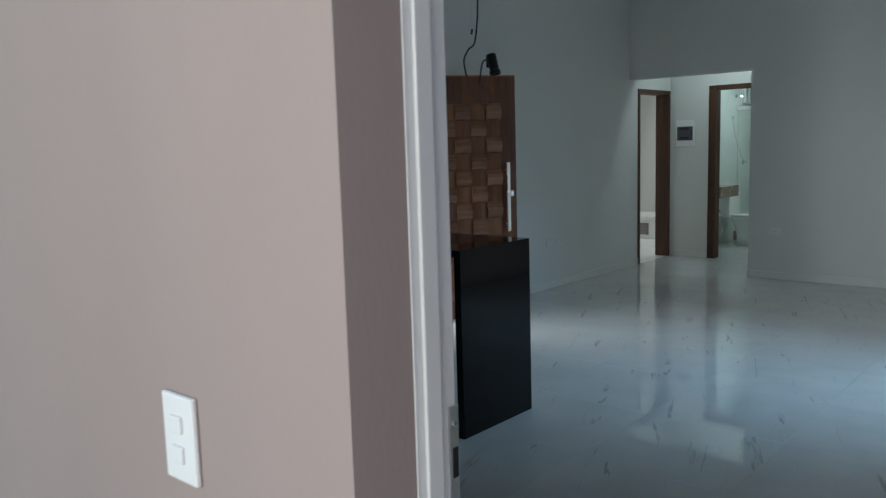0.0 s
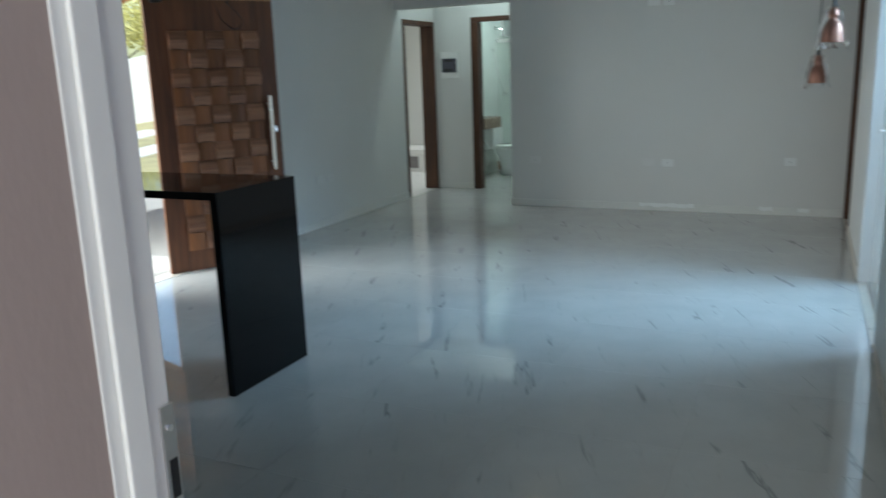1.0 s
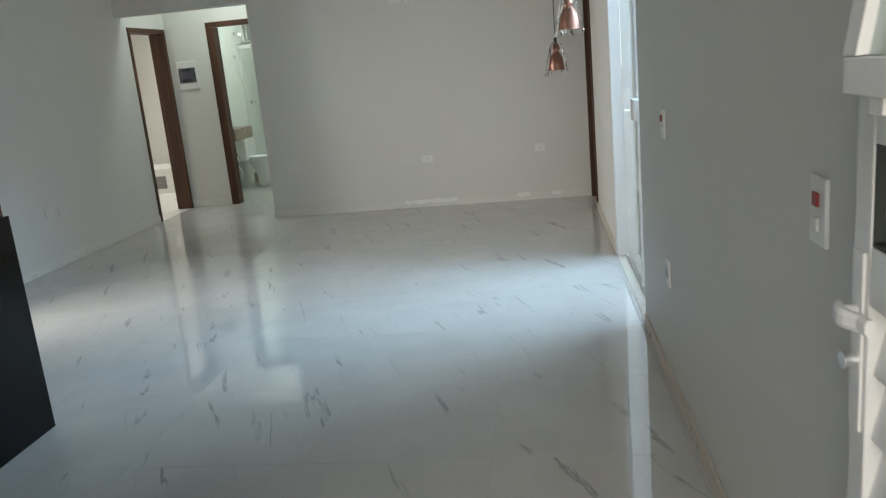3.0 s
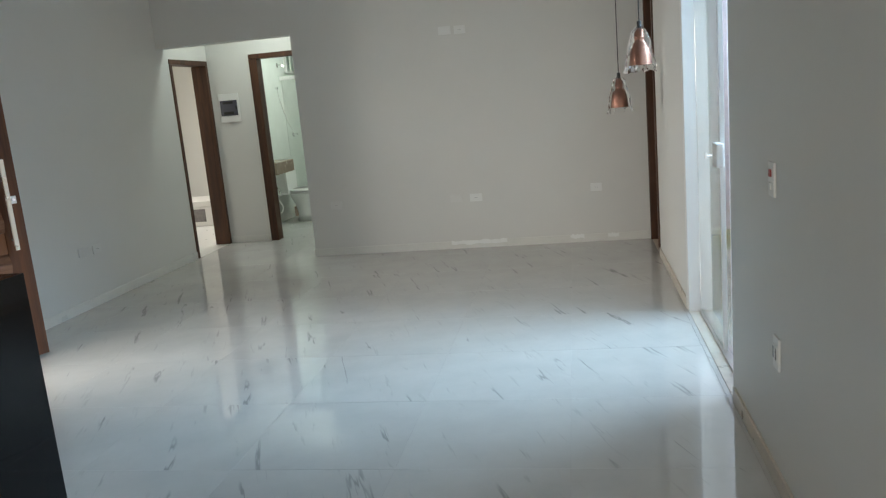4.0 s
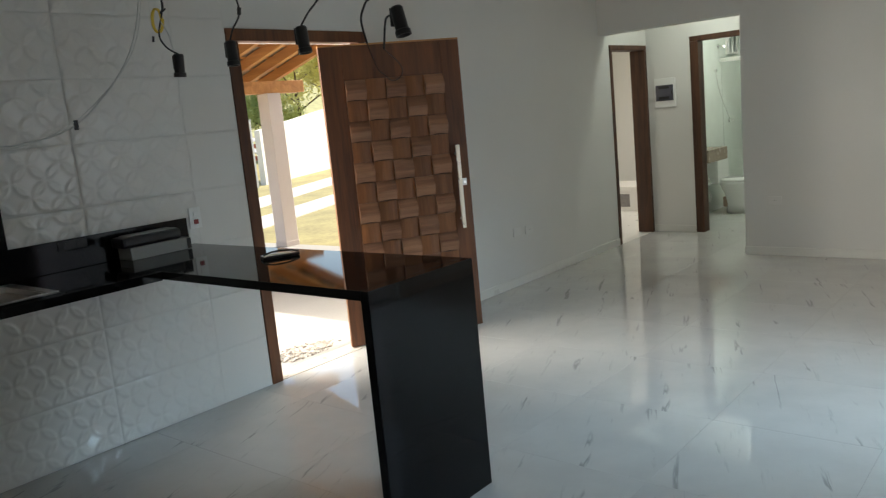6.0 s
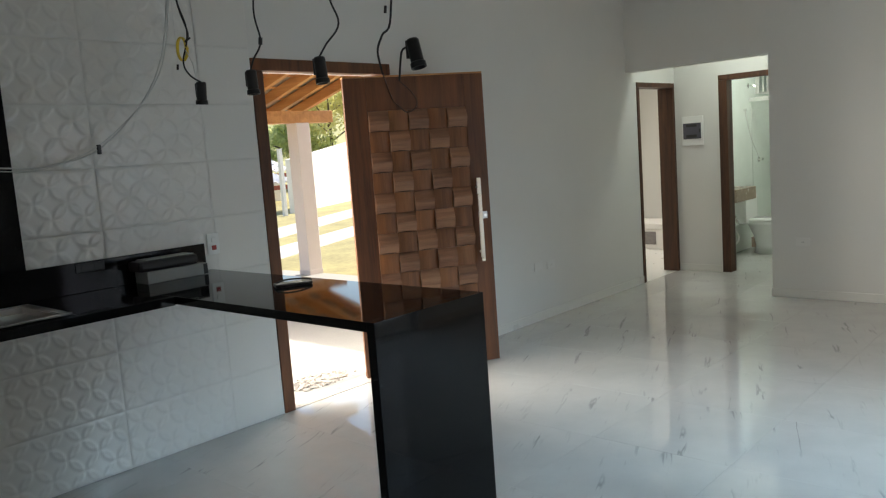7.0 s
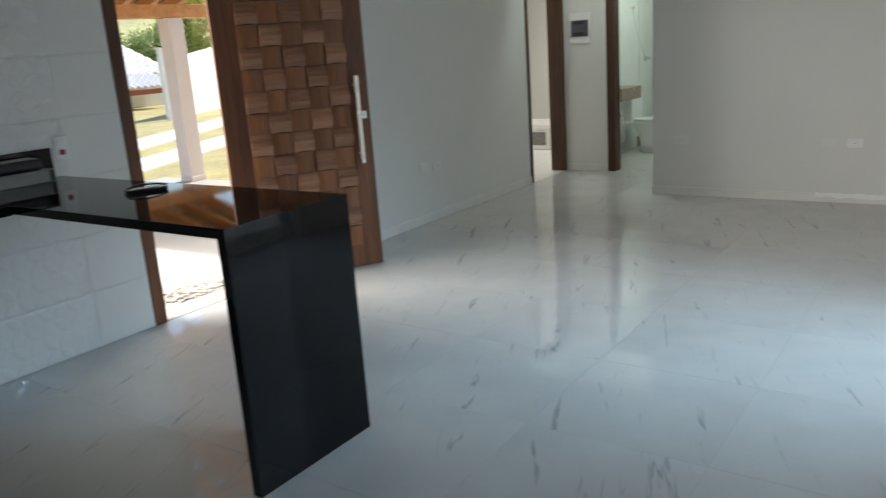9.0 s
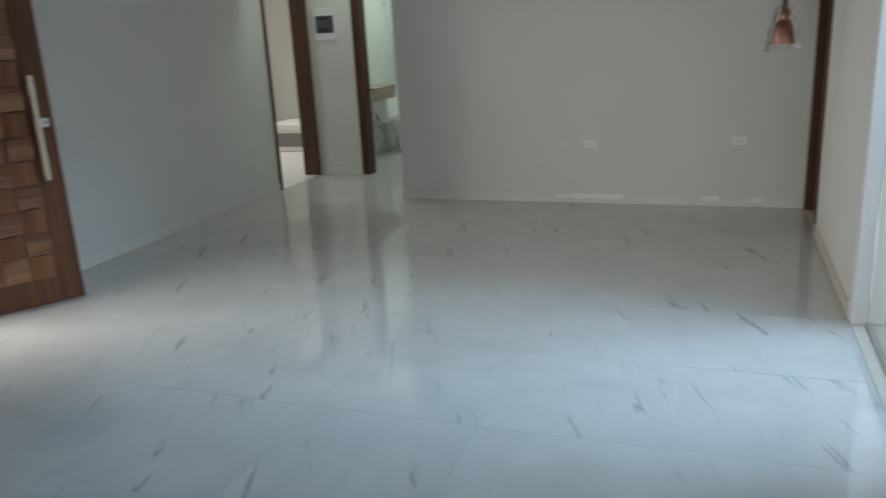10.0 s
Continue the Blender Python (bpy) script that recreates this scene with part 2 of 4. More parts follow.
PLASTICBAG = glass("clear_bag", (0.97, 0.97, 0.97), 0.12, 1.12)
GREENTILE = material("pale_green_tile", (0.72, 0.76, 0.72), 0.2, spots=0.05, scale=6)
BROWNSTONE = material("brown_stone", (0.34, 0.26, 0.20), 0.25, spots=0.15, scale=20, grain=0.1)
CERAMIC = material("white_ceramic", (0.84, 0.85, 0.83), 0.1, spots=0.02)
CARD = material("white_carton", (0.68, 0.66, 0.62), 0.6, spots=0.05, scale=8)
PRINT = material("dark_print", (0.17, 0.155, 0.15), 0.5, spots=0.5, scale=25, grain=0.3)
GREYBOX = material("grey_carton", (0.36, 0.36, 0.34), 0.6, spots=0.08, scale=12)
CONCRETE = material("porch_concrete", (0.37, 0.36, 0.34), 0.75, spots=0.12, scale=2, grain=0.1, fine=50, bump=0.3)
TRACK = material("pale_concrete", (0.62, 0.59, 0.54), 0.8, spots=0.1, scale=2, grain=0.08, fine=30)
GARDENWALL = material("white_garden_wall", (0.78, 0.75, 0.71), 0.85, spots=0.2, scale=0.7, grain=0.06, fine=12, bump=0.3)
COLUMN = material("white_column_paint", (0.70, 0.62, 0.60), 0.7, spots=0.05, scale=3, grain=0.03)
LAWN = material("dry_lawn", (0.34, 0.295, 0.13), 0.9, spots=0.45, scale=1.3, grain=0.35, fine=14, bump=0.6)
CLAY = material("clay_tile", (0.36, 0.27, 0.20), 0.8, spots=0.3, scale=6, grain=0.2, fine=30, alpha_random=0.25)
CLAYWHITE = material("white_roof_tile", (0.80, 0.77, 0.75), 0.7, spots=0.1, scale=4, grain=0.08, alpha_random=0.1)
MOUTHSHADE = material("tile_mouth_shade", (0.22, 0.21, 0.22), 0.9)
CLAYRED = material("red_eave", (0.36, 0.10, 0.06), 0.8, spots=0.2, scale=5)
LEAF = leaf("tree_leaf", (0.33, 0.37, 0.17), (0.88, 0.94, 0.48))
LEAFPALE = leaf("pale_leaf", (0.46, 0.44, 0.19), (0.95, 0.90, 0.42))
RUBBLE = material("plaster_rubble", (0.40, 0.365, 0.33), 0.9, spots=0.2, scale=20, grain=0.15)
BARK = material("bark", (0.12, 0.085, 0.06), 0.9, spots=0.3, scale=6)
HILL = material("far_hill", (0.36, 0.35, 0.17), 0.95, spots=0.5, scale=0.12, grain=0.3, fine=0.9)
PAVER = material("patio_stone", (0.50, 0.40, 0.31), 0.7, spots=0.15, scale=5, grain=0.1, alpha_random=0.12)
PATIOWALL = material("patio_plaster", (0.62, 0.49, 0.53), 0.8, spots=0.06, scale=2, grain=0.03, bump=0.2)
BULB = glow("warm_bulb", (1.0, 0.70, 0.32), 9)
LAMPWHITE = glow("lamp_diffuser", (0.9, 1.0, 0.92), 6)

# ---- mesh helpers ----


def bm_box(bm, x0, x1, y0, y1, z0, z1, bevel=0.0):
    c = bmesh.ops.create_cube(bm, size=1.0)["verts"]
    for v in c:
        v.co = Vector((x0 + (v.co.x + 0.5) * (x1 - x0), y0 + (v.co.y + 0.5) * (y1 - y0), z0 + (v.co.z + 0.5) * (z1 - z0)))
    if bevel:
        edges = list({e for v in c for e in v.link_edges})
        bmesh.ops.bevel(bm, geom=edges, offset=bevel, segments=2, affect="EDGES", profile=0.6)
    return bm


def box(x0, x1, y0, y1, z0, z1, bevel=0.0):
    return bm_box(bmesh.new(), x0, x1, y0, y1, z0, z1, bevel)


def lathe(profile, centre=(0, 0, 0), steps=24, close=False):
    """A turned form: (radius, height) pairs round a vertical axis."""
    bm, rings = bmesh.new(), []
    for r, z in profile:
        rings.append([bm.verts.new((centre[0] + r * math.cos(2 * math.pi * i / steps), centre[1] + r * math.sin(2 * math.pi * i / steps), centre[2] + z)) for i in range(steps)])
    for a, b in zip(rings, rings[1:]):
        for i in range(steps):
            bm.faces.new((a[i], a[(i + 1) % steps], b[(i + 1) % steps], b[i]))
    if close:
        bm.faces.new(rings[0][::-1])
        bm.faces.new(rings[-1])
    bmesh.ops.recalc_face_normals(bm, faces=bm.faces)
    return bm


def tube(points, radius, sides=8, smooth=6):
    """A round cord through the points."""
    pts = [Vector(p) for p in points]
    line = []
    for i in range(len(pts) - 1):
        p0, p1, p2, p3 = pts[max(i - 1, 0)], pts[i], pts[i + 1], pts[min(i + 2, len(pts) - 1)]
        for k in range(smooth):
            t = k / smooth
            line.append(0.5 * (2 * p1 + (p2 - p0) * t + (2 * p0 - 5 * p1 + 4 * p2 - p3) * t * t + (3 * p1 - p0 - 3 * p2 + p3) * t ** 3))
    line.append(pts[-1])
    bm, rings = bmesh.new(), []
    for i, p in enumerate(line):
        d = (line[min(i + 1, len(line) - 1)] - line[max(i - 1, 0)]).normalized()
        a = d.cross(Vector((0.31, 0.83, 0.47))).normalized()
        b = d.cross(a)
        rings.append([bm.verts.new(p + radius * (math.cos(2 * math.pi * k / sides) * a + math.sin(2 * math.pi * k / sides) * b)) for k in range(sides)])
    for a, b in zip(rings, rings[1:]):
        for k in range(sides):
            bm.faces.new((a[k], a[(k + 1) % sides], b[(k + 1) % sides], b[k]))
    bm.faces.new(rings[0][::-1])
    bm.faces.new(rings[-1])
    bmesh.ops.recalc_face_normals(bm, faces=bm.faces)
    return bm


def rod(p, q, radius, sides=14):
    return tube([p, q], radius, sides, 1)


def mesh_of(name, bm, mat, smooth=False):
    me = bpy.data.meshes.new(name)
    bm.to_mesh(me)
    bm.free()
    me.materials.append(mat)
    if smooth:
        me.shade_smooth()
    return me


def thing(name, at=(0, 0, 0), label="", category="", group="", kind="", rz=0.0):
    ob = new(name)
    ob.empty_display_size = 0.1
    ob.matrix_basis = pose(*at, 0, 0, rz)
    return tagged(ob, label, category, group, kind)


def part(name, bm, mat, parent, label="", smooth=False, local=False):
    ob = new(name, mesh_of(name, bm, mat, smooth))
    ob.parent = parent
    if not local:
        ob.matrix_parent_inverse = parent.matrix_basis.inverted() if parent.type == "EMPTY" else Matrix.Identity(4)
    if label:
        ob["label"] = label
    return ob


def solid(name, bm, mat, label, category="", kind="", group="", smooth=False):
    return tagged(new(name, mesh_of(name, bm, mat, smooth)), label, category, group, kind)


def wall_boxes(bm, axis, face0, face1, a0, a1, z0, z1, openings=()):
    """A wall of full thickness along an axis, with openings (from, to, bottom, top) cut through it."""
    def put(p, q, lo, hi):
        if q - p > 1e-4 and hi - lo > 1e-4:
            if axis == "y":
                bm_box(bm, face0, face1, p, q, lo, hi)
            else:
                bm_box(bm, p, q, face0, face1, lo, hi)
    at = a0
    for o0, o1, lo, hi in sorted(openings):
        put(at, o0, z0, z1)
        put(o0, o1, hi, z1)
        put(o0, o1, z0, lo)
        at = o1
    put(at, a1, z0, z1)
    return bm

# ---- structure ----
WX, EX, NY, SY = -4.38, 0.29, 8.54, 0.96  # inner faces of the hall's walls
TOP = 3.83
BACKY = 9.62

solid("wall_west", wall_boxes(bmesh.new(), "y", WX - 0.16, WX, 0.80, 12.4, 0, TOP, [(4.112, 5.24, 0, 2.135), (8.75, 9.60, 0, 2.07)]), PAINT, "off-white painted hall wall with entrance door opening", "wall", "structure")
solid("wall_north", wall_boxes(bmesh.new(), "x", NY, NY + 0.15, WX, EX, 0, TOP, [(WX, -2.99, 0, 2.16)]), PAINT, "off-white painted end wall with corridor opening", "wall", "structure")
solid("wall_east", wall_boxes(bmesh.new(), "y", EX, EX + 0.16, 0.80, NY + 0.15, 0, TOP, [(4.70, 6.17, 0, 2.16), (7.78, 8.53, 0, 2.20)]), PAINT, "off-white painted wall with glass sliding door opening", "wall", "structure")
solid("wall_south", wall_boxes(bmesh.new(), "x", 0.897, SY, WX, EX, 0, TOP, [(-0.625, 0.262, 0, 2.13)]), PAINT, "off-white painted kitchen wall with service door opening", "wall", "structure")
solid("wall_service", wall_boxes(bmesh.new(), "x", 0.79, 0.897, WX, EX, 0, TOP, [(-0.614, 0.265, 0, 2.13)]), PINK, "pinkish beige plastered outer wall of the service area", "wall", "structure")
solid("ceiling", box(WX - 0.16, EX + 0.16, 0.80, NY + 0.15, TOP, TOP + 0.12), CEIL, "white painted high ceiling", "ceiling", "structure")

# corridor, bathroom and bedroom behind the hall
solid("corridor_wall", wall_boxes(bmesh.new(), "x", BACKY, BACKY + 0.13, WX, -1.4, 0, 2.75, [(-3.885, -3.09, 0, 2.10)]), PAINT, "off-white corridor wall with bathroom door opening", "wall", "structure")
solid("corridor_end_wall", box(-1.4, -1.28, NY + 0.15, BACKY + 0.13, 0, 2.75), PAINT, "off-white wall closing the corridor", "wall", "structure")
solid("corridor_ceiling", box(WX, -1.28, NY + 0.15, BACKY + 0.13, 2.75, 2.85), CEIL, "white corridor ceiling", "ceiling", "structure")
bm = box(WX, WX + 0.10, BACKY + 0.13, 12.4, 0, 2.75)
bm_box(bm, WX + 0.10, -2.7, 12.3, 12.4, 0, 2.75)
bm_box(bm, -2.7, -2.6, BACKY + 0.13, 12.4, 0, 2.75)
solid("bathroom_walls", bm, GREENTILE, "pale green tiled bathroom walls", "wall", "structure")
solid("bathroom_ceiling", box(WX, -2.6, BACKY + 0.13, 12.4, 2.75, 2.85), CEIL, "white bathroom ceiling", "ceiling", "structure")
bm = wall_boxes(bmesh.new(), "y", -7.0, -6.85, 8.60, 13.0, 0, 2.75, [(9.6, 11.4, 0.9, 2.1)])
bm_box(bm, -6.85, WX - 0.16, 12.85, 13.0, 0, 2.75)
bm_box(bm, -6.85, WX - 0.16, 8.60, 8.72, 0, 2.75)
solid("bedroom_walls", bm, PAINT, "cream painted bedroom walls", "wall", "structure")
solid("bedroom_ceiling", box(-7.0, WX - 0.16, 8.60, 13.0, 2.75, 2.85), CEIL, "white bedroom ceiling", "ceiling", "structure")
solid("bedroom_floor", box(-6.85, WX - 0.005, 8.72, 12.85, -0.06, -0.004), BASE, "pale porcelain bedroom floor", "floor", "structure")

# small flat trims along the foot of the walls
def baseboard(x0, x1, y0, y1, mat=BASE, h=0.075):
    solid("baseboard", box(x0, x1, y0, y1, 0, h, 0.003), mat, "pale porcelain baseboard strip", "baseboard", "structure")

baseboard(WX, WX + 0.012, 5.245, 8.745)
baseboard(-2.99, EX, NY - 0.012, NY)
baseboard(EX - 0.012, EX, SY, 4.66, CREAM, 0.07)
baseboard(EX - 0.012, EX, 6.17, 7.775, CREAM, 0.07)
baseboard(-3.0, -2.99, NY, NY + 0.15)
baseboard(WX, -3.885, BACKY - 0.012, BACKY)
baseboard(EX - 0.012, EX + 0.10, 6.158, 6.17, BASE, 0.10)


def filler(x0, x1, z0, z1, seed):
    """An uneven smear of white filler over the baseboard's upper edge."""
    rnd = random.Random(seed)
    bm = bmesh.new()
    n = 14
    up = [(x0 + (x1 - x0) * i / n, z1 - rnd.random() * 0.3 * (z1 - z0)) for i in range(n + 1)]
    lo = [(x0 + (x1 - x0) * i / n, z0 + rnd.random() * 0.3 * (z1 - z0)) for i in range(n + 1)]
    ring = [bm.verts.new((x, NY - 0.0135, z)) for x, z in lo + up[::-1]]
    f = bm.faces.new(ring)
    r = bmesh.ops.extrude_face_region(bm, geom=[f])
    for v in r["geom"]:
        if isinstance(v, bmesh.types.BMVert):
            v.co.y -= 0.0025
    bmesh.ops.recalc_face_normals(bm, faces=bm.faces)
    solid("plaster_patch", bm, FILLER, "white filler smear above the baseboard", "patch", group="plaster patches")

filler(-1.60, -1.06, 0.035, 0.085, 1)
filler(-0.46, -0.33, 0.035, 0.085, 2)
filler(-0.11, -0.01, 0.03, 0.08, 3)

# ---- entrance: frame and pivot door ----
fr = thing("door_1", (WX, 4.67, 0), "dark wooden frame round the entrance opening", "door frame", kind="structure")
part("jamb", box(WX - 0.075, WX + 0.012, 4.112, 4.19, 0, 2.062, 0.004), DOORWOOD, fr)
part("jamb", box(WX - 0.075, WX + 0.012, 5.168, 5.24, 0, 2.062, 0.004), DOORWOOD, fr)
part("head", box(WX - 0.075, WX + 0.012, 4.112, 5.24, 2.064, 2.135, 0.004), DOORWOOD, fr)
part("reveal", box(WX - 0.162, WX - 0.0755, 4.112, 4.184, 0, 2.07, 0.002), COLUMN, fr, "pale plaster reveal outside the frame")
part("reveal", box(WX - 0.162, WX - 0.0755, 5.174, 5.24, 0, 2.07, 0.002), COLUMN, fr, "pale plaster reveal outside the frame")
part("reveal", box(WX - 0.162, WX - 0.0755, 4.112, 5.24, 2.0705, 2.135, 0.002), COLUMN, fr, "pale plaster reveal outside the frame")
part("threshold", box(WX - 0.16, WX - 0.001, 4.19, 5.168, -0.03, 0.003), CREAM, fr)

DOOR_RZ = math.degrees(math.atan2(0.852, 0.523))
leaf = thing("front_door", (-4.44, 4.86, 0), "dark wooden pivot door with woven carved blocks, standing open", "door", rz=DOOR_RZ)
LT = 0.045  # thickness: the face towards the room is at local y = 0
part("stile", box(0, 0.152, 0, LT, 0.008, 2.035, 0.003), DOORWOOD, leaf, local=True)
part("stile", box(0.842, 0.975, 0, LT, 0.008, 2.035, 0.003), DOORWOOD, leaf, local=True)
part("rail", box(0.153, 0.841, 0, LT, 1.815, 2.035, 0.002), DOORWOOD, leaf, local=True)
part("rail", box(0.153, 0.841, 0, LT, 0.008, 0.165, 0.002), DOORWOOD, leaf, local=True)
part("backing", box(0.153, 0.841, 0.012, LT, 0.1655, 1.8145), DARKWOOD, leaf, local=True)


def curved_block(w, h, upright):
    """Upright blocks swell gently across; the others slope out to a crease and overhang with an arched lower edge."""
    n, verts, faces = 6, [], []
    rows = (0.0, 1.0) if upright else (0.0, 0.10, 0.46, 0.54, 1.0)
    swell = (0, 0) if upright else (0.013, 0.019, 0.036, 0.035, 0.001)
    for i in range(n + 1):
        t = i / n
        bow = math.sin(math.pi * t)
        for v, s in zip(rows, swell):
            out = 0.004 + 0.011 * bow if upright else s + 0.003 * bow
            z = v * h + (0.0 if upright else 0.006 * bow * (1 - v) ** 2)
            verts.append((t * w, -out, z))
    m = len(rows)
    back = len(verts)
    verts += [(x, 0.012, z) for x, y, z in verts]
    for i in range(n):
        for k in range(m - 1):
            a = i * m + k
            faces.append((a, a + m, a + m + 1, a + 1))
        for k in (0, m - 1):
            a = i * m + k
            faces.append((a, a + m, back + a + m, back + a))
    for i in (0, n):
        for k in range(m - 1):
            a = i * m + k
            faces.append((a, a + 1, back + a + 1, back + a))
    bm = bmesh.new()
    vs = [bm.verts.new(v) for v in verts]
    for f in faces:
        bm.faces.new([vs[k] for k in f])
    bmesh.ops.recalc_face_normals(bm, faces=bm.faces)
    return bm

BW, BH = 0.688 / 5, 1.649 / 12
block_meshes = (mesh_of("block", curved_block(BW - 0.003, BH - 0.002, True), BLOCKWOOD), mesh_of("block", curved_block(BW - 0.003, BH - 0.002, False), BLOCKWOOD2))
rnd = random.Random(5)
for row in range(12):
    for col in range(5):
        b = new("block", block_meshes[(row + col) % 2])
        b.parent = leaf
        b.location = (0.1545 + col * BW, rnd.uniform(-0.002, 0.002), 0.1665 + row * BH)
        b.rotation_euler = (rnd.uniform(-0.03, 0.03) if (row + col) % 2 else 0.0, 0, rnd.uniform(-0.03, 0.03))
hd = part("handle", box(0.868, 0.896, -0.062, -0.045, 0.735, 1.32, 0.004), HANDLE, leaf, "pale metal pull bar", local=True)
for z in (0.80, 1.255):
    part("post", rod((0.882, 0.0, z), (0.882, -0.05, z), 0.008), HANDLE, hd, local=True)
lk = part("lock_plate", box(0.905, 0.948, -0.006, 0.0, 1.03, 1.08, 0.002), STEEL, leaf, "square steel lock escutcheon", local=True)
part("cylinder", rod((0.927, -0.004, 1.055), (0.927, -0.02, 1.055), 0.009), CHROME, lk, local=True)
part("drip_edge", box(0.0, 0.975, 0.0, LT, 2.036, 2.046, 0.001), RAFTER, leaf, "pale raw top edge", local=True)

# ---- corridor doors ----
d = thing("door_2", (WX, 9.17, 0), "dark stained wooden frame of the bedroom door", "door frame", kind="structure")
part("jamb", box(WX - 0.165, WX + 0.010, 8.75, 8.80, 0, 2.02, 0.003), DARKWOOD, d)
part("jamb", box(WX - 0.165, WX + 0.010, 9.55, 9.60, 0, 2.02, 0.003), DARKWOOD, d)
part("head", box(WX - 0.165, WX + 0.010, 8.75, 9.60, 2.022, 2.07, 0.003), DARKWOOD, d)
d = thing("door_3", (-3.5, BACKY, 0), "dark stained wooden frame of the bathroom door", "door frame", kind="structure")
part("jamb", box(-3.885, -3.795, BACKY - 0.010, BACKY + 0.135, 0, 2.045, 0.003), DARKWOOD, d)
part("jamb", box(-3.15, -3.09, BACKY - 0.010, BACKY + 0.135, 0, 2.045, 0.003), DARKWOOD, d)
part("head", box(-3.885, -3.09, BACKY - 0.010, BACKY + 0.135, 2.047, 2.10, 0.003), DARKWOOD, d)
d = thing("door_4", (EX, 8.15, 0), "reddish dark wooden door and frame in the wall corner", "door", kind="structure")
part("jamb", box(EX - 0.012, EX + 0.165, 7.78, 7.84, 0, 2.14, 0.003), DARKWOOD, d)
part("jamb", box(EX - 0.012, EX + 0.165, 8.47, 8.527, 0, 2.14, 0.003), DARKWOOD, d)
part("head", box(EX - 0.012, EX + 0.165, 7.78, 8.527, 2.142, 2.20, 0.003), DARKWOOD, d)
part("leaf", box(EX + 0.05, EX + 0.09, 7.841, 8.469, 0.008, 2.139, 0.003), DARKWOOD, d)

# unseen panel added, with the sill, to stop daylight leaking under the door
solid("door_light_block", box(EX + 0.167, EX + 0.25, 7.6, 8.69, -0.03, 2.4), PAINT, "added unseen panel blocking daylight behind the corner door", "wall", "structure")
solid("corner_sill", box(EX - 0.003, EX + 0.166, 7.78, 8.53, -0.03, 0.003), CREAM, "beige marble sill under the corner door", "sill", "structure")

# ---- glass sliding door to the patio ----
s = thing("sliding_door", (EX + 0.09, 5.43, 0), "white framed sliding door with clear greenish glass, partly open", "sliding door")
part("jamb", box(EX - 0.004, EX + 0.165, 6.10, 6.168, 0.0, 2.10, 0.004), METALWHITE, s)
part("jamb", box(EX + 0.04, EX + 0.165, 4.702, 4.74, 0.0, 2.10, 0.004), METALWHITE, s)
part("head_rail", box(EX + 0.03, EX + 0.165, 4.702, 6.168, 2.102, 2.158, 0.003), METALWHITE, s)
part("track", box(EX + 0.055, EX + 0.12, 4.742, 6.098, 0.004, 0.014, 0.002), STEEL, s)
p = part("pane", box(EX + 0.068, EX + 0.076, 5.30, 6.095, 0.016, 2.10), GLASS, s, "fixed glass pane")
p2 = part("pane", box(EX + 0.095, EX + 0.103, 5.02, 5.80, 0.016, 2.10), GLASS, s, "sliding glass pane")
for q in (p, p2):
    q.visible_shadow = False
part("stile", box(EX + 0.060, EX + 0.084, 5.285, 5.30, 0.016, 2.10, 0.002), METALWHITE, s)
part("stile", box(EX + 0.088, EX + 0.110, 5.005, 5.02, 0.016, 2.10, 0.002), PLASTICDARK, s, "dark rubber edge")
k = part("lock", box(EX + 0.03, EX + 0.066, 5.21, 5.33, 1.00, 1.12, 0.006), METALWHITE, s, "white lock box")
part("key", rod((EX + 0.03, 5.27, 1.06), (EX - 0.005, 5.27, 1.06), 0.004), CHROME, k)
part("bow", box(EX - 0.016, EX - 0.004, 5.262, 5.278, 1.045, 1.075, 0.003), STEEL, k)
solid("door_sill", box(EX - 0.003, EX + 0.16, 4.70, 6.17, -0.03, 0.003), CREAM, "beige marble sill under the sliding door", "sill", "structure")

# ---- service door: white metal, louvred, open against the wall ----
f = thing("door_5", (-0.18, 0.92, 0), "white enamelled metal frame of the service door", "door frame", kind="structure")
jb = part("jamb", box(-0.6245, -0.6125, 0.892, 0.966, 0, 2.10, 0.002), METALWHITE, f)
part("stop", box(-0.6120, -0.606, 0.906, 0.934, 0, 2.10, 0.002), METALWHITE, jb)
part("trim", box(-0.66, -0.6255, 0.9615, 0.968, 0, 2.13, 0.003), METALWHITE, f)
part("jamb", box(0.225, 0.261, 0.888, 0.958, 0, 2.10, 0.006), METALWHITE, f)
part("head", box(-0.624, 0.261, 0.888, 0.966, 2.102, 2.129, 0.004), METALWHITE, f)
st = part("strike_plate", box(-0.6120, -0.6090, 0.950, 0.967, 0.93, 1.14, 0.001), STEEL, f, "steel strike plate with latch slots")
for z0, z1 in ((1.045, 1.085), (0.96, 1.01)):
    part("slot", box(-0.6088, -0.6080, 0.954, 0.964, z0, z1), PLASTICDARK, st)
for z in (1.117, 0.942):
    part("screw", rod((-0.6089, 0.959, z), (-0.6072, 0.959, z), 0.0035, 10), CHROME, st)

DX0, DX1, DY0, DY1 = 0.185, 0.220, 0.985, 1.745
w = thing("service_door", (DX1, DY0, 0), "white metal louvred door with frosted panes, open against the wall", "door")
part("stile", box(DX0, DX1, DY0, DY0 + 0.06, 0.01, 2.09, 0.003), METALWHITE, w)
part("stile", box(DX0, DX1, DY1 - 0.05, DY1, 0.01, 2.09, 0.003), METALWHITE, w)
for z0, z1 in ((0.01, 0.11), (1.075, 1.150), (1.275, 1.325), (2.03, 2.09)):
    part("rail", box(DX0, DX1, DY0 + 0.0605, DY1 - 0.0505, z0, z1, 0.003), METALWHITE, w)
slat = bmesh.new()
prof = [(0.018, 0.0), (0.024, -0.002), (0.043, 0.080), (0.042, 0.094), (0.038, 0.094), (0.037, 0.082)]
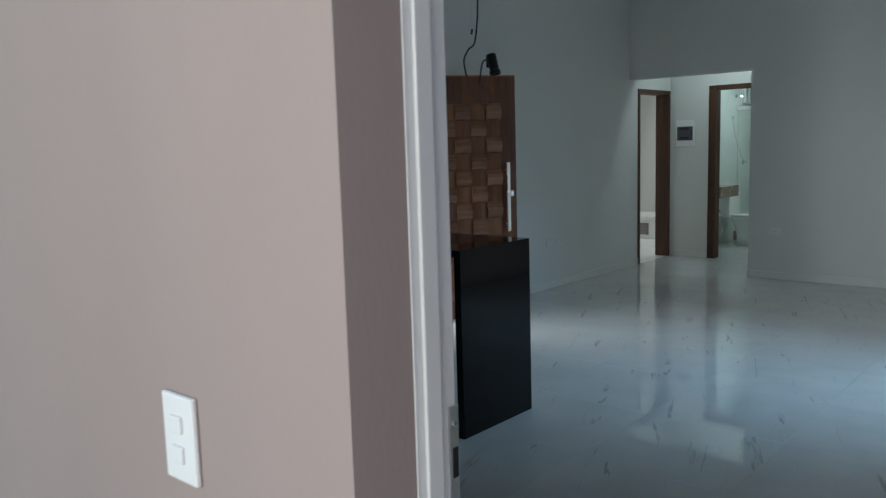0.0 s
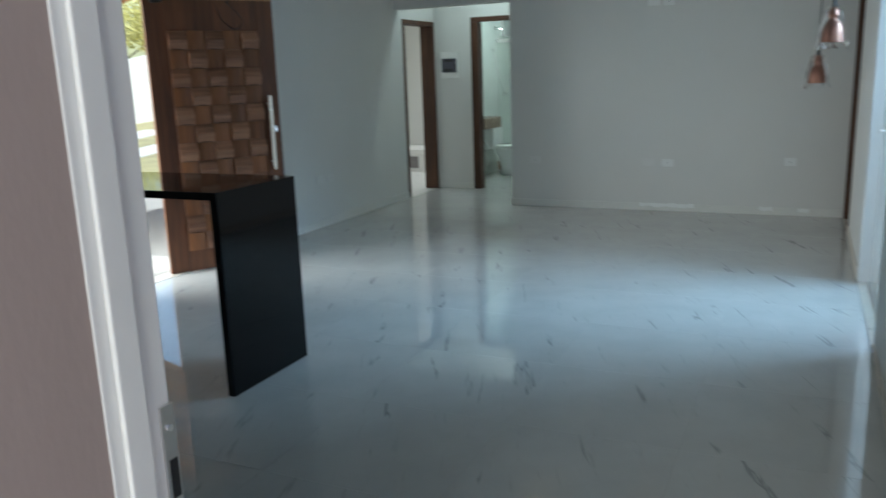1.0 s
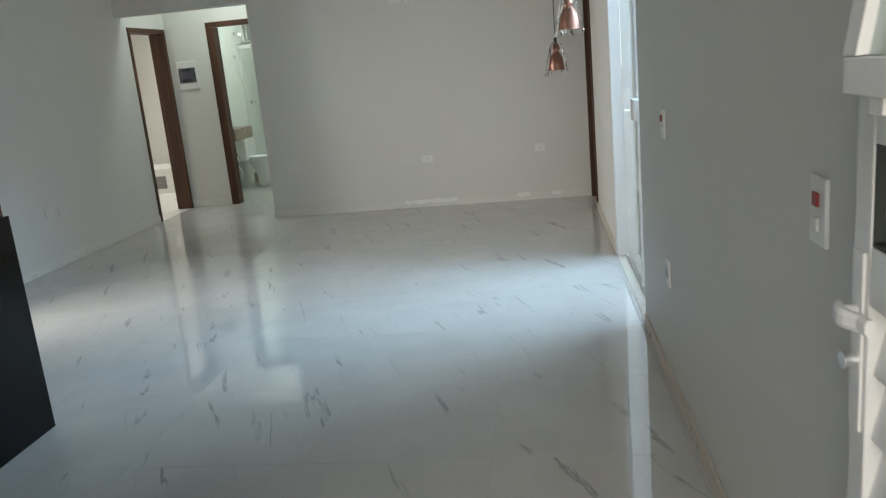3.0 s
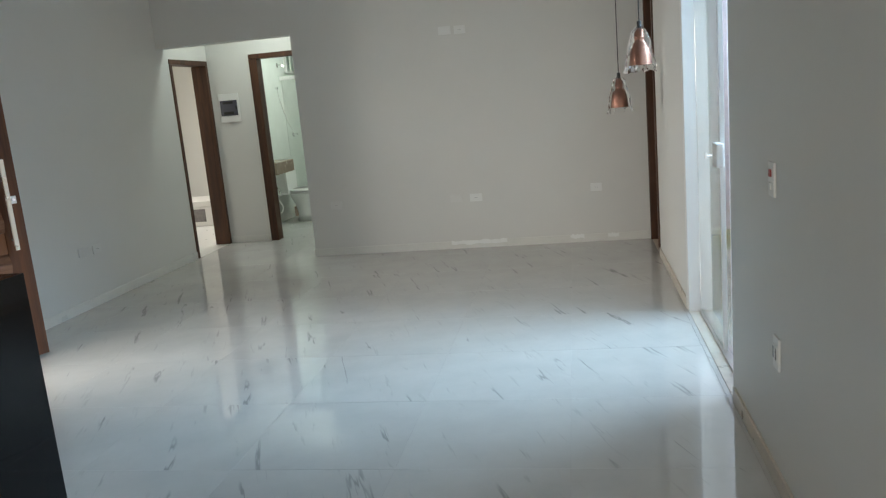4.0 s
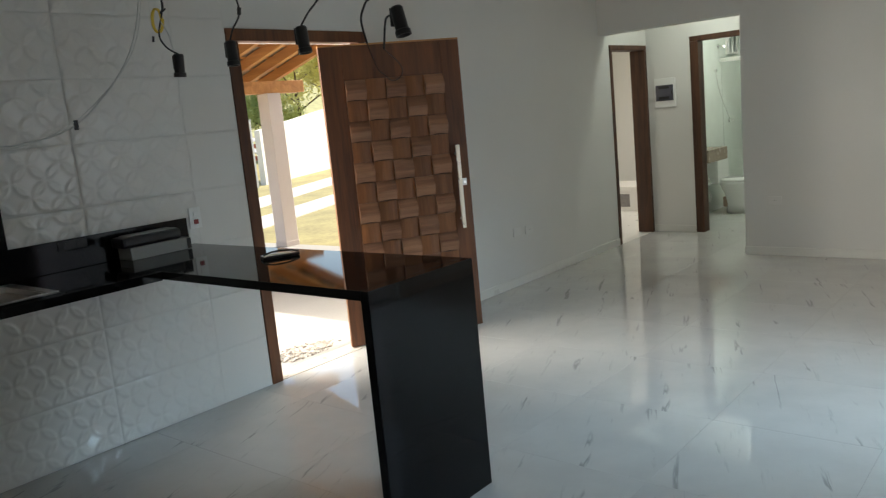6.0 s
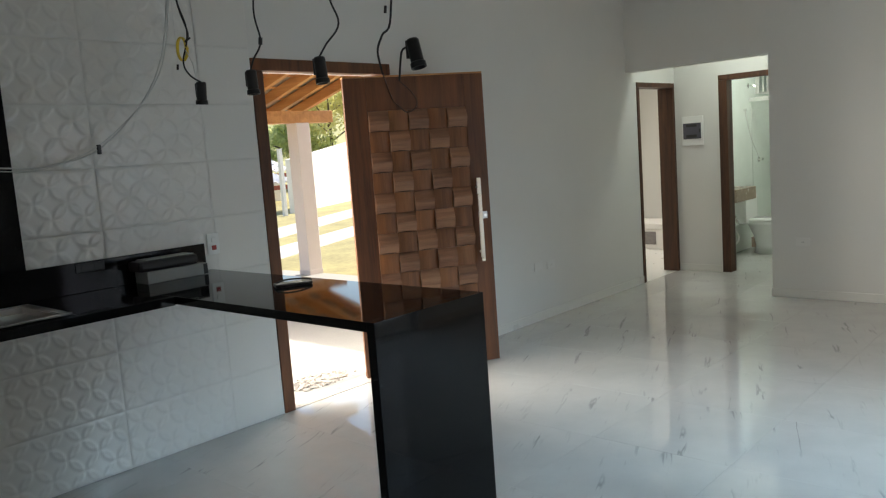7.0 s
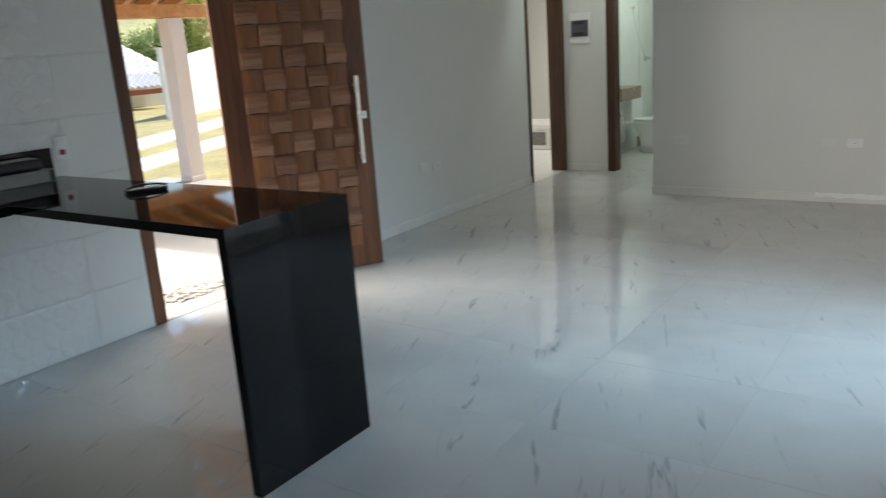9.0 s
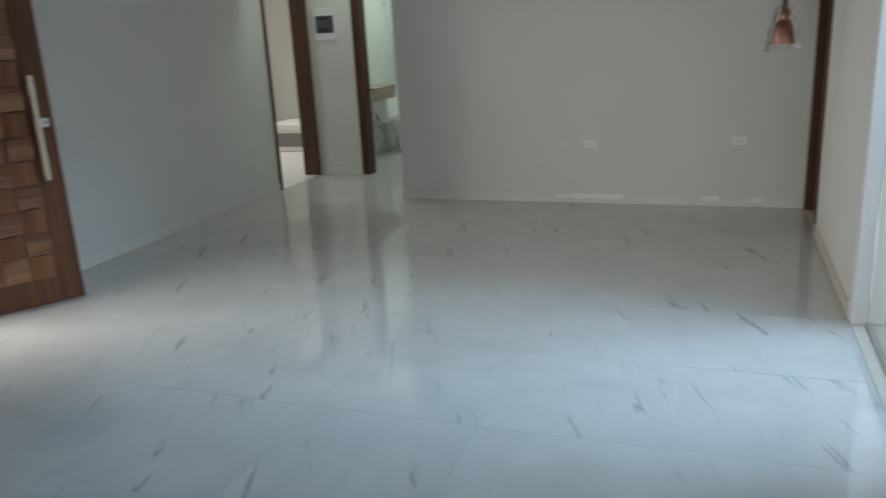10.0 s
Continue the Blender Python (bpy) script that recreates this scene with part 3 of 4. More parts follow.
a = [slat.verts.new((DX0 + x - 0.010, DY0 + 0.0605, z)) for x, z in prof]
b = [slat.verts.new((DX0 + x - 0.010, DY1 - 0.0505, z)) for x, z in prof]
for i in range(6):
    j = (i + 1) % 6
    slat.faces.new((a[i], a[j], b[j], b[i]))
slat.faces.new(a[::-1]); slat.faces.new(b)
bmesh.ops.recalc_face_normals(slat, faces=slat.faces)
slat_mesh = mesh_of("slat", slat, METALWHITE)
for i in range(11):
    o = new("slat", slat_mesh)
    o.parent = w
    o.matrix_parent_inverse = w.matrix_basis.inverted()
    o.location = (0, 0, 0.112 + i * 0.0872)
part("pane", box(DX0 + 0.014, DX0 + 0.020, DY0 + 0.0605, DY1 - 0.0505, 1.1505, 1.2745), FROST, w, "frosted glass pane")
for args in ((DY0 + 0.0605, DY1 - 0.0505, 1.1505, 1.157), (DY0 + 0.0605, DY1 - 0.0505, 1.268, 1.2745), (DY1 - 0.058, DY1 - 0.0507, 1.1572, 1.2678), (DY0 + 0.0607, DY0 + 0.068, 1.1572, 1.2678)):
    part("gasket", box(DX0 + 0.002, DX0 + 0.0135, *args), GASKET, w, "dark rubber gasket")
SASH_END = 1.495
sash = part("sash", box(0.075, 0.100, DY0 + 0.03, SASH_END, 1.352, 1.385, 0.003), METALWHITE, w, "tilted opening sash")
bm = bmesh.new()
for y in (DY0 + 0.03, SASH_END - 0.03):
    vs = [bm.verts.new(v) for v in ((0.075, y, 1.386), (0.100, y, 1.386), (0.205, y, 1.99), (0.183, y, 2.0))]
    ws = [bm.verts.new((v.co.x, y + 0.03, v.co.z)) for v in vs]
    for i in range(4):
        bm.faces.new((vs[i], vs[(i + 1) % 4], ws[(i + 1) % 4], ws[i]))
    bm.faces.new(vs[::-1]); bm.faces.new(ws)
bmesh.ops.recalc_face_normals(bm, faces=bm.faces)
part("sash_stile", bm, METALWHITE, sash)
bm = bmesh.new()
vs = [bm.verts.new(v) for v in ((0.086, DY0 + 0.061, 1.386), (0.086, SASH_END - 0.031, 1.386), (0.192, SASH_END - 0.031, 1.99), (0.192, DY0 + 0.061, 1.99))]
bm.faces.new(vs)
g = bmesh.ops.extrude_face_region(bm, geom=bm.faces[:])
for v in g["geom"]:
    if isinstance(v, bmesh.types.BMVert):
        v.co.x += 0.005
bmesh.ops.recalc_face_normals(bm, faces=bm.faces)
part("sash_pane", bm, FROST, sash, "frosted glass of the tilted sash")
part("stay", box(0.085, 0.184, 1.43, 1.46, 1.335, 1.3515, 0.002), METALWHITE, sash, "white window stay")
part("catch", box(0.150, 0.184, 1.465, 1.60, 1.326, 1.350, 0.004), METALWHITE, w)
pl = part("lock_plate", box(DX0 - 0.004, DX0, DY1 - 0.040, DY1 - 0.008, 0.90, 1.14, 0.0015), METALWHITE, w)
part("neck", rod((DX0 - 0.003, DY1 - 0.024, 1.06), (DX0 - 0.024, DY1 - 0.024, 1.06), 0.009), METALWHITE, pl)
bm = bmesh.new()
rings = []
for k in range(9):
    a = k / 8
    y, x = DY1 - 0.010 - 0.075 * a, DX0 - 0.021 - 0.008 * math.sin(math.pi * min(1.0, a * 1.4)) + 0.010 * a
    h2, w2 = 0.0135 - 0.003 * a, 0.0065
    rings.append([bm.verts.new((x + dx * w2, y, 1.058 + dz * h2)) for dx, dz in ((-0.5, -1), (0.5, -1), (1, -0.5), (1, 0.5), (0.5, 1), (-0.5, 1), (-1, 0.5), (-1, -0.5))])
for p0, p1 in zip(rings, rings[1:]):
    for k in range(8):
        bm.faces.new((p0[k], p0[(k + 1) % 8], p1[(k + 1) % 8], p1[k]))
bm.faces.new(rings[0][::-1]); bm.faces.new(rings[-1])
bmesh.ops.recalc_face_normals(bm, faces=bm.faces)
part("lever", bm, METALWHITE, pl, "white curved lever handle")
part("cylinder", rod((DX0 - 0.003, DY1 - 0.024, 0.995), (DX0 - 0.020, DY1 - 0.024, 0.995), 0.012), CHROME, pl, "chrome key cylinder")


# ---- switches and sockets ----
def plate(at, facing, kind="socket", label="white wall socket plate", size=(0.075, 0.118), red=0, group="wall plates", modules=False, mat=None):
    """A wall plate in its own frame: x across, z up, y out of the wall."""
    turn = {"+x": -90, "-x": 90, "-y": 180, "+y": 0}[facing]
    t = thing("wall_" + kind, at, label, "switch" if kind == "switch" else "socket", group, rz=turn)
    w2, h2 = size[0] / 2, size[1] / 2
    part("plate", box(-w2, w2, 0.0, 0.009, -h2, h2, 0.004), mat or PLASTIC, t, local=True)
    wide = size[0] > size[1]
    if kind == "switch":
        for z in (-0.022, 0.022):
            part("rocker", box(-0.014, 0.014, 0.0092, 0.015, z - 0.013, z + 0.013, 0.003), RED if red and z * red > 0 else PLASTIC, t, "red module" if red and z * red > 0 else "", local=True)
    elif kind == "socket" and modules:
        for dx in (-0.017, 0.017):
            md = part("module", box(dx - 0.013, dx + 0.013, 0.0092, 0.0125, -0.030, 0.030, 0.002), PLASTIC, t, local=True)
            part("slot", box(dx - 0.006, dx + 0.006, 0.0126, 0.0132, -0.021, 0.021), PLASTICDARK, md, local=True)
    elif kind == "socket":
        n = part("insert", lathe([(0.0, 0), (0.018, 0), (0.0195, 0.003), (0.0, 0.003)], (0, 0, 0)), RED if red else mat or PLASTIC, t, local=True)
        n.rotation_euler = (radians(-90), 0, 0)
        n.location = (0, 0.0092, 0)
        for dx in (-0.0095, 0, 0.0095):
            part("hole", rod((dx, 0.0124, 0.0), (dx, 0.0132, 0.0), 0.0024, 8), PLASTICDARK, t, local=True)
    return t

plate((-1.52, NY - 0.001, 0.495), "-y", "blank_plate", "off-white blank wall plate", (0.118, 0.075), mat=PLATE)
plate((-1.33, NY - 0.001, 0.49), "-y", "socket", "white low wall socket", (0.118, 0.075))
plate((-0.20, NY - 0.001, 0.515), "-y", "socket", "white low wall socket", (0.105, 0.075))
plate((-2.72, NY - 0.001, 0.50), "-y", "socket", "off-white low wall socket", (0.118, 0.075), mat=PLATE)
plate((-1.50, NY - 0.001, 2.055), "-y", "blank_plate", "white blank wall plate set high", (0.118, 0.075))
plate((-1.36, NY - 0.001, 2.05), "-y", "socket", "white wall socket set high", (0.105, 0.075))
plate((WX + 0.001, 6.86, 0.475), "+x", "blank_plate", "off-white blank wall plate", (0.118, 0.075), mat=PLATE)
plate((WX + 0.001, 7.05, 0.465), "+x", "socket", "off-white low wall socket", (0.118, 0.075), mat=PLATE)
plate((EX - 0.001, 3.93, 1.10), "-x", "switch", "white wall switch with red module", red=True)
plate((EX - 0.001, 3.88, 0.502), "-x", "socket", "white wall socket with two dark outlets", modules=True)
plate((EX - 0.001, 2.165, 1.095), "-x", "switch", "white wall switch with red module", (0.08, 0.125), red=True)
plate((WX + 0.0085, 3.74, 1.10), "+x", "switch", "white kitchen switch with red module", red=-1)
plate((-0.970, 0.789, 1.068), "-y", "switch", "white light switch with two rockers", (0.080, 0.128))

pb = thing("breaker_panel", (-4.18, BACKY, 1.39), "white breaker panel with smoked cover", "breaker panel")
part("frame", box(-4.300, -4.058, BACKY - 0.018, BACKY, 1.385, 1.700, 0.006), PLASTIC, pb)
cv = part("cover", box(-4.280, -4.080, BACKY - 0.028, BACKY - 0.0185, 1.455, 1.625, 0.004), SMOKED, pb, "smoked plastic cover")
for z0, z1 in ((1.585, 1.612), (1.468, 1.500)):
    part("breaker_row", box(-4.245, -4.125, BACKY - 0.0295, BACKY - 0.0283, z0, z1), PLASTICDARK, cv, "dark row of breakers behind the cover")
part("latch", box(-4.10, -4.085, BACKY - 0.032, BACKY - 0.0285, 1.52, 1.56, 0.001), PLASTICDARK, cv)

# ---- kitchen: granite counter and peninsula ----
CT, CTH = 0.96, 0.036
pen = thing("peninsula", (-2.9, 3.42, 0), "polished black granite peninsula with waterfall end", "counter")
part("worktop", box(WX + 0.012, -2.462, 3.125, 3.715, CT - CTH, CT, 0.002), GRANITE, pen)
part("side_panel", box(-2.461, -2.421, 3.125, 3.715, 0, CT, 0.002), GRANITE, pen)
ct = thing("kitchen_counter", (-4.06, 2.1, CT), "polished black granite counter along the tiled wall", "counter")
bm = box(WX + 0.012, -3.74, 2.70, 3.1245, CT - CTH, CT, 0.002)
bm_box(bm, -3.83, -3.74, 2.20, 2.6995, CT - CTH, CT, 0.002)
bm_box(bm, WX + 0.012, -4.28, 2.20, 2.6995, CT - CTH, CT, 0.002)
bm_box(bm, WX + 0.012, -3.74, SY + 0.002, 2.1995, CT - CTH, CT, 0.002)
part("worktop", bm, GRANITE, ct)
part("backsplash", box(WX + 0.0125, WX + 0.030, SY + 0.002, 3.675, CT + 0.0005, CT + 0.150, 0.002), GRANITE, ct, "black granite upstand")
part("front_edge", box(-3.741, -3.722, SY + 0.002, 3.124, CT - 0.040, CT - 0.0005, 0.002), GRANITE, ct)
po = thing("upstand_socket", (WX + 0.030, 3.04, 1.08), "black socket plate on the granite upstand", "socket")
part("plate", box(WX + 0.0302, WX + 0.036, 2.965, 3.11, 1.058, 1.102, 0.003), PLASTICDARK, po)
for y in (3.005, 3.07):
    part("outlet", rod((WX + 0.0361, y, 1.08), (WX + 0.0385, y, 1.08), 0.015, 16), PLASTICDARK, po)
sk = thing("sink", (-4.05, 2.45, CT), "stainless steel sink set in the counter", "sink")
part("rim", box(-4.29, -3.82, 2.672, 2.71, CT + 0.0005, CT + 0.004, 0.001), STEEL, sk)
part("rim", box(-4.29, -3.82, 2.19, 2.228, CT + 0.0005, CT + 0.004, 0.001), STEEL, sk)
part("rim", box(-4.29, -4.262, 2.2285, 2.6715, CT + 0.0005, CT + 0.004, 0.001), STEEL, sk)
part("rim", box(-3.848, -3.82, 2.2285, 2.6715, CT + 0.0005, CT + 0.004, 0.001), STEEL, sk)
part("basin", box(-4.262, -3.848, 2.2285, 2.6715, CT - 0.034, CT - 0.028, 0.002), STEEL, sk)
for args in ((-4.262, -4.258, 2.2285, 2.6715), (-3.852, -3.848, 2.2285, 2.6715), (-4.2575, -3.8525, 2.2285, 2.2325), (-4.2575, -3.8525, 2.6675, 2.6715)):
    part("basin_side", box(*args, CT - 0.0275, CT), STEEL, sk)
solid("granite_panel", box(WX + 0.012, WX + 0.055, 2.30, 2.735, CT + 0.152, 2.02, 0.003), GRANITE, "black granite upright panel on the tiled wall", "panel")

# stack on the counter in the corner
bx = thing("carton", (-4.22, 3.37, CT), "grey carton lying on the black counter", "box")
part("box", box(-4.345, -4.215, 3.258, 3.60, CT, CT + 0.062, 0.004), GREYBOX, bx)
part("tape", box(-4.2148, -4.213, 3.575, 3.598, CT + 0.004, CT + 0.058), PLASTICDARK, bx, "black end band")
bg = thing("black_case", (-4.22, 3.37, CT + 0.062), "black soft case lying on a grey carton", "case")
part("body", box(-4.347, -4.22, 3.225, 3.555, CT + 0.0625, CT + 0.118, 0.018), PLASTICDARK, bg)
part("paper", box(-4.34, -4.235, 3.27, 3.54, CT + 0.1185, CT + 0.1215), GREYBOX, bg, "grey sheet on top")
ph = thing("black_pouch", (-3.39, 3.53, CT), "small black pouch lying on the granite worktop", "pouch")
bm = box(-0.085, 0.085, -0.035, 0.035, 0, 0.016, 0.006)
bmesh.ops.rotate(bm, cent=(0, 0, 0), matrix=Matrix.Rotation(radians(65), 3, "Z"), verts=bm.verts)
bmesh.ops.translate(bm, vec=(-3.39, 3.53, CT + 0.0005), verts=bm.verts)
part("body", bm, PLASTICDARK, ph)
part("strap", tube([(-3.42, 3.46, CT + 0.02), (-3.40, 3.50, CT + 0.03), (-3.37, 3.56, CT + 0.028), (-3.355, 3.61, CT + 0.018)], 0.004), PLASTICDARK, ph)


# ---- hanging spot lamps over the peninsula ----
def spot(x, z, lean, sway, droop=None, knot=False):
    t = thing("hanging_spot_lamp", (x, 3.45, z - 0.06), "black cylindrical spot lamp hanging by its black wire", "spot lamp", "spot lamps over the peninsula")
    bm = lathe([(0.0, 0.048), (0.019, 0.048), (0.024, 0.042), (0.024, -0.036), (0.0285, -0.040), (0.0285, -0.058), (0.024, -0.058), (0.021, -0.046), (0.0, -0.046)], (0, 0, 0), 20)
    bmesh.ops.rotate(bm, cent=(0, 0, 0), matrix=Matrix.Rotation(radians(lean), 3, "Y"), verts=bm.verts)
    bmesh.ops.translate(bm, vec=(x, 3.45, z), verts=bm.verts)
    part("body", bm, PLASTICDARK, t, smooth=False)
    top = Vector((x, 3.45, z)) + Matrix.Rotation(radians(lean), 3, "Y") @ Vector((0, 0, 0.047))
    part("bracket", box(x - 0.037, x - 0.022, 3.440, 3.460, z - 0.02, z + 0.045, 0.003), PLASTICDARK, t)
    if knot:
        part("connector", rod((x + sway - 0.004, 3.45, z + 0.145), (x + sway + 0.002, 3.45, z + 0.175), 0.0085, 10), PLASTICDARK, t)
    if droop:
        part("lead", tube(droop[:3], 0.0040), CORD, t)
        part("bare_wire", tube(droop[2:10], 0.0021), THINWIRE, t, "thin brown bare wire loop")
        part("cord", tube(droop[9:], 0.0042), CORD, t)
        return t
    part("cord", tube([tuple(top), (x + sway * 0.5 - 0.02, 3.45, z + 0.09), (x + sway, 3.45, z + 0.16), (x + sway * 0.6, 3.455, z + 0.30), (x + sway * 1.2, 3.45, z + 0.55), (x + sway * 0.8, 3.44, z + 1.1), (x + sway, 3.45, TOP)], 0.0040), CORD, t)
    return t

spot(-3.85, 1.88, 6, -0.13)
spot(-3.435, 1.885, -4, 0.09, knot=True)
spot(-2.964, 1.88, -6, 0.13)
spot(-2.441, 1.876, -14, -0.16, [(-2.487, 3.45, 1.898), (-2.512, 3.452, 1.880), (-2.538, 3.458, 1.786), (-2.488, 3.462, 1.743), (-2.462, 3.462, 1.707), (-2.477, 3.462, 1.679), (-2.513, 3.458, 1.671), (-2.548, 3.455, 1.697), (-2.573, 3.45, 1.722), (-2.613, 3.45, 1.817), (-2.631, 3.45, 1.903), (-2.601, 3.45, 1.958), (-2.548, 3.45, 2.024), (-2.53, 3.45, 2.4), (-2.56, 3.45, TOP)])

for cx0, cz0 in ((-2.573, 2.046), (-4.036, 2.02)):
    t = thing("wire_clip", (cx0, 3.45, cz0), "small black clip hanging on a thin clear wire", "wire clip", "wire clips")
    part("clip", rod((cx0 - 0.003, 3.45, cz0 - 0.013), (cx0 + 0.002, 3.45, cz0 + 0.013), 0.0055, 10), PLASTICDARK, t)
    part("wire", rod((cx0 + 0.002, 3.45, cz0 + 0.012), (cx0 + 0.03, 3.45, TOP), 0.0008, 6), CLEARCORD, t)

cb = thing("hanging_cable", (-4.2, 3.3, 1.7), "thin grey cable drooping from the ceiling across the tiles", "cable")
part("cable", tube([(-3.96, 3.45, TOP), (-4.02, 3.45, 2.75), (-4.10, 3.45, 2.25), (-4.20, 3.38, 1.93), (-4.30, 3.15, 1.66), (-4.32, 2.90, 1.585), (-4.325, 2.70, 1.585), (-4.33, 2.45, 1.62)], 0.0040), CLEARCORD, cb)
part("strand", tube([(-3.95, 3.45, TOP), (-4.008, 3.452, 2.75), (-4.087, 3.455, 2.26), (-4.19, 3.40, 1.95), (-4.295, 3.16, 1.685), (-4.31, 2.90, 1.578), (-4.318, 2.70, 1.57), (-4.325, 2.45, 1.612)], 0.0026), CLEARCORD, cb)
part("connector", box(-4.31, -4.294, 3.125, 3.142, 1.625, 1.672, 0.003), PLASTICDARK, cb)
yc = thing("yellow_coil", (-3.99, 3.45, 2.05), "small coil of yellow wire hanging on a black cord", "wire coil")
part("coil", tube([(-3.99 + 0.042 * math.cos(a * 0.7), 3.45 + 0.0005 * a, 2.10 + 0.055 * math.sin(a * 0.7)) for a in range(28)], 0.0035, 6, 3), YELLOW, yc)
part("cord", tube([(-3.96, 3.45, TOP), (-3.97, 3.45, 2.7), (-3.985, 3.45, 2.35), (-3.93, 3.46, 2.17), (-3.955, 3.455, 2.13), (-3.90, 3.45, 2.14)], 0.0042), CORD, yc)
part("tail", tube([(-3.95, 3.45, 2.09), (-3.92, 3.46, 2.03), (-3.89, 3.45, 1.98), (-3.875, 3.45, 1.93)], 0.0022), CLEARCORD, yc)


# ---- copper pendants wrapped in clear film ----
def pendant(x, y, z):
    t = thing("pendant_lamp", (x, y, z), "copper bell pendant lamp still wrapped in clear film", "pendant lamp", "copper pendant lamps")
    profile = [(0.072, 0), (0.070, 0.01), (0.066, 0.045), (0.058, 0.085), (0.042, 0.118), (0.030, 0.130), (0.030, 0.150), (0.034, 0.156), (0.030, 0.162), (0.026, 0.19), (0.016, 0.205), (0.014, 0.205), (0.024, 0.188), (0.027, 0.16), (0.027, 0.128), (0.040, 0.114), (0.055, 0.083), (0.063, 0.045), (0.068, 0.01), (0.072, 0)]
    part("shade", lathe([(0.86 * r, h) for r, h in profile], (x, y, z), 32), COPPER, t, smooth=True)
    part("socket", lathe([(0.0, 0.20), (0.013, 0.20), (0.013, 0.245), (0.0, 0.25)], (x, y, z), 16), CORD, t)
    part("cord", rod((x, y, z + 0.24), (x, y, TOP), 0.0035, 8), CORD, t)
    rnd = random.Random(int(x * 1000) + 7)
    bm = lathe([(0.02, 0.22), (0.045, 0.19), (0.056, 0.14), (0.070, 0.07), (0.080, 0.0), (0.088, -0.035)], (x, y, z), 26)
    for v in bm.verts:
        k = rnd.uniform(0.86, 1.16)
        v.co.x, v.co.y = x + (v.co.x - x) * k, y + (v.co.y - y) * k
        v.co.z += rnd.uniform(-0.014, 0.006)
    wrap = part("wrapping", bm, PLASTICBAG, t, "crumpled clear plastic film")
    wrap.visible_shadow = False

pendant(-0.032, 7.10, 1.275)
pendant(0.03, 5.92, 1.545)

# ---- small warm lamps high on the walls ----
def wall_lamp(x, y, turn):
    """In its own frame: y out of the wall, open and glowing below."""
    t = thing("wall_lamp", (x, y, 3.71), "small white box wall lamp with warm glow below", "wall lamp", "warm wall lamps", rz=turn)
    part("back_plate", box(-0.045, 0.045, 0.0005, 0.012, 0.0, 0.095, 0.002), METALWHITE, t, local=True)
    shell = box(-0.06, 0.06, 0.0125, 0.10, 0.082, 0.090, 0.002)
    for a in ((-0.06, 0.06, 0.094, 0.10), (-0.06, -0.054, 0.0125, 0.0938), (0.054, 0.06, 0.0125, 0.0938)):
        bm_box(shell, *a, 0.012, 0.0818, 0.001)
    part("shell", shell, METALWHITE, t, local=True)
    part("bulb", lathe([(0.0, 0.024), (0.014, 0.027), (0.026, 0.042), (0.024, 0.060), (0.012, 0.078), (0.0, 0.079)], (0, 0.055, 0)), BULB, t, "glowing warm bulb", smooth=True, local=True)

for sx, sy, turn in SCONCES:
    wall_lamp(sx, sy, turn)
cl = thing("corridor_lamp", (-3.5, 9.0, 2.75), "white round ceiling lamp in the corridor", "ceiling light")
part("base", lathe([(0.0, 0), (0.15, 0), (0.15, -0.02), (0.0, -0.02)], (-3.5, 9.0, 2.75)), METALWHITE, cl)
part("diffuser", lathe([(0.14, -0.0205), (0.14, -0.035), (0.10, -0.055), (0.0, -0.06)], (-3.5, 9.0, 2.75)), LAMPWHITE, cl, smooth=True)
# made-up fitting, out of view, round the bathroom's added light
bl = thing("bathroom_fill_lamp", (-3.5, 11.0, 2.75), "added white round ceiling lamp, out of view, to brighten the bathroom", "ceiling light")
part("base", lathe([(0.0, 0), (0.15, 0), (0.15, -0.02), (0.0, -0.02)], (-3.5, 11.0, 2.75)), METALWHITE, bl)
part("diffuser", lathe([(0.14, -0.0205), (0.14, -0.035), (0.10, -0.055), (0.0, -0.06)], (-3.5, 11.0, 2.75)), LAMPWHITE, bl, smooth=True)

# ---- bathroom ----
vs = thing("washbasin_slab", (-4.05, 10.45, 0.77), "brown stone washbasin slab fixed to the bathroom wall", "washbasin")
part("slab", box(WX + 0.101, -3.93, 10.15, 10.75, 0.82, 0.845, 0.003), BROWNSTONE, vs)
part("apron", box(-3.955, -3.93, 10.15, 10.75, 0.70, 0.8195, 0.003), BROWNSTONE, vs)
part("apron", box(WX + 0.101, -3.956, 10.72, 10.75, 0.70, 0.8195, 0.003), BROWNSTONE, vs)
part("bowl", lathe([(0.0, 0.0), (0.10, 0.004), (0.17, 0.05), (0.19, 0.10), (0.18, 0.10), (0.15, 0.05), (0.0, 0.015)], (-4.12, 10.42, 0.715)), CERAMIC, vs, smooth=True)
part("waste_pipe", tube([(-4.12, 10.45, 0.70), (-4.12, 10.45, 0.50), (-4.10, 10.5, 0.42), (-4.10, 10.6, 0.42), (-4.16, 10.6, 0.52), (-4.27, 10.6, 0.52)], 0.02), CHROME, vs)
to = thing("toilet", (-3.9, 11.05, 0), "white ceramic toilet with low cistern", "toilet")
bm = lathe([(0.0, 0), (0.13, 0), (0.12, 0.10), (0.14, 0.22), (0.19, 0.36), (0.195, 0.395), (0.0, 0.395)], (0, 0, 0), 28)
for v in bm.verts:
    v.co.x *= 1.35
bmesh.ops.translate(bm, vec=(-3.90, 11.08, 0), verts=bm.verts)
part("bowl", bm, CERAMIC, to, smooth=True)
bm = lathe([(0.0, 0), (0.20, 0), (0.205, 0.012), (0.195, 0.03), (0.0, 0.034)], (0, 0, 0), 28)
for v in bm.verts:
    v.co.x *= 1.35
bmesh.ops.translate(bm, vec=(-3.90, 11.08, 0.397), verts=bm.verts)
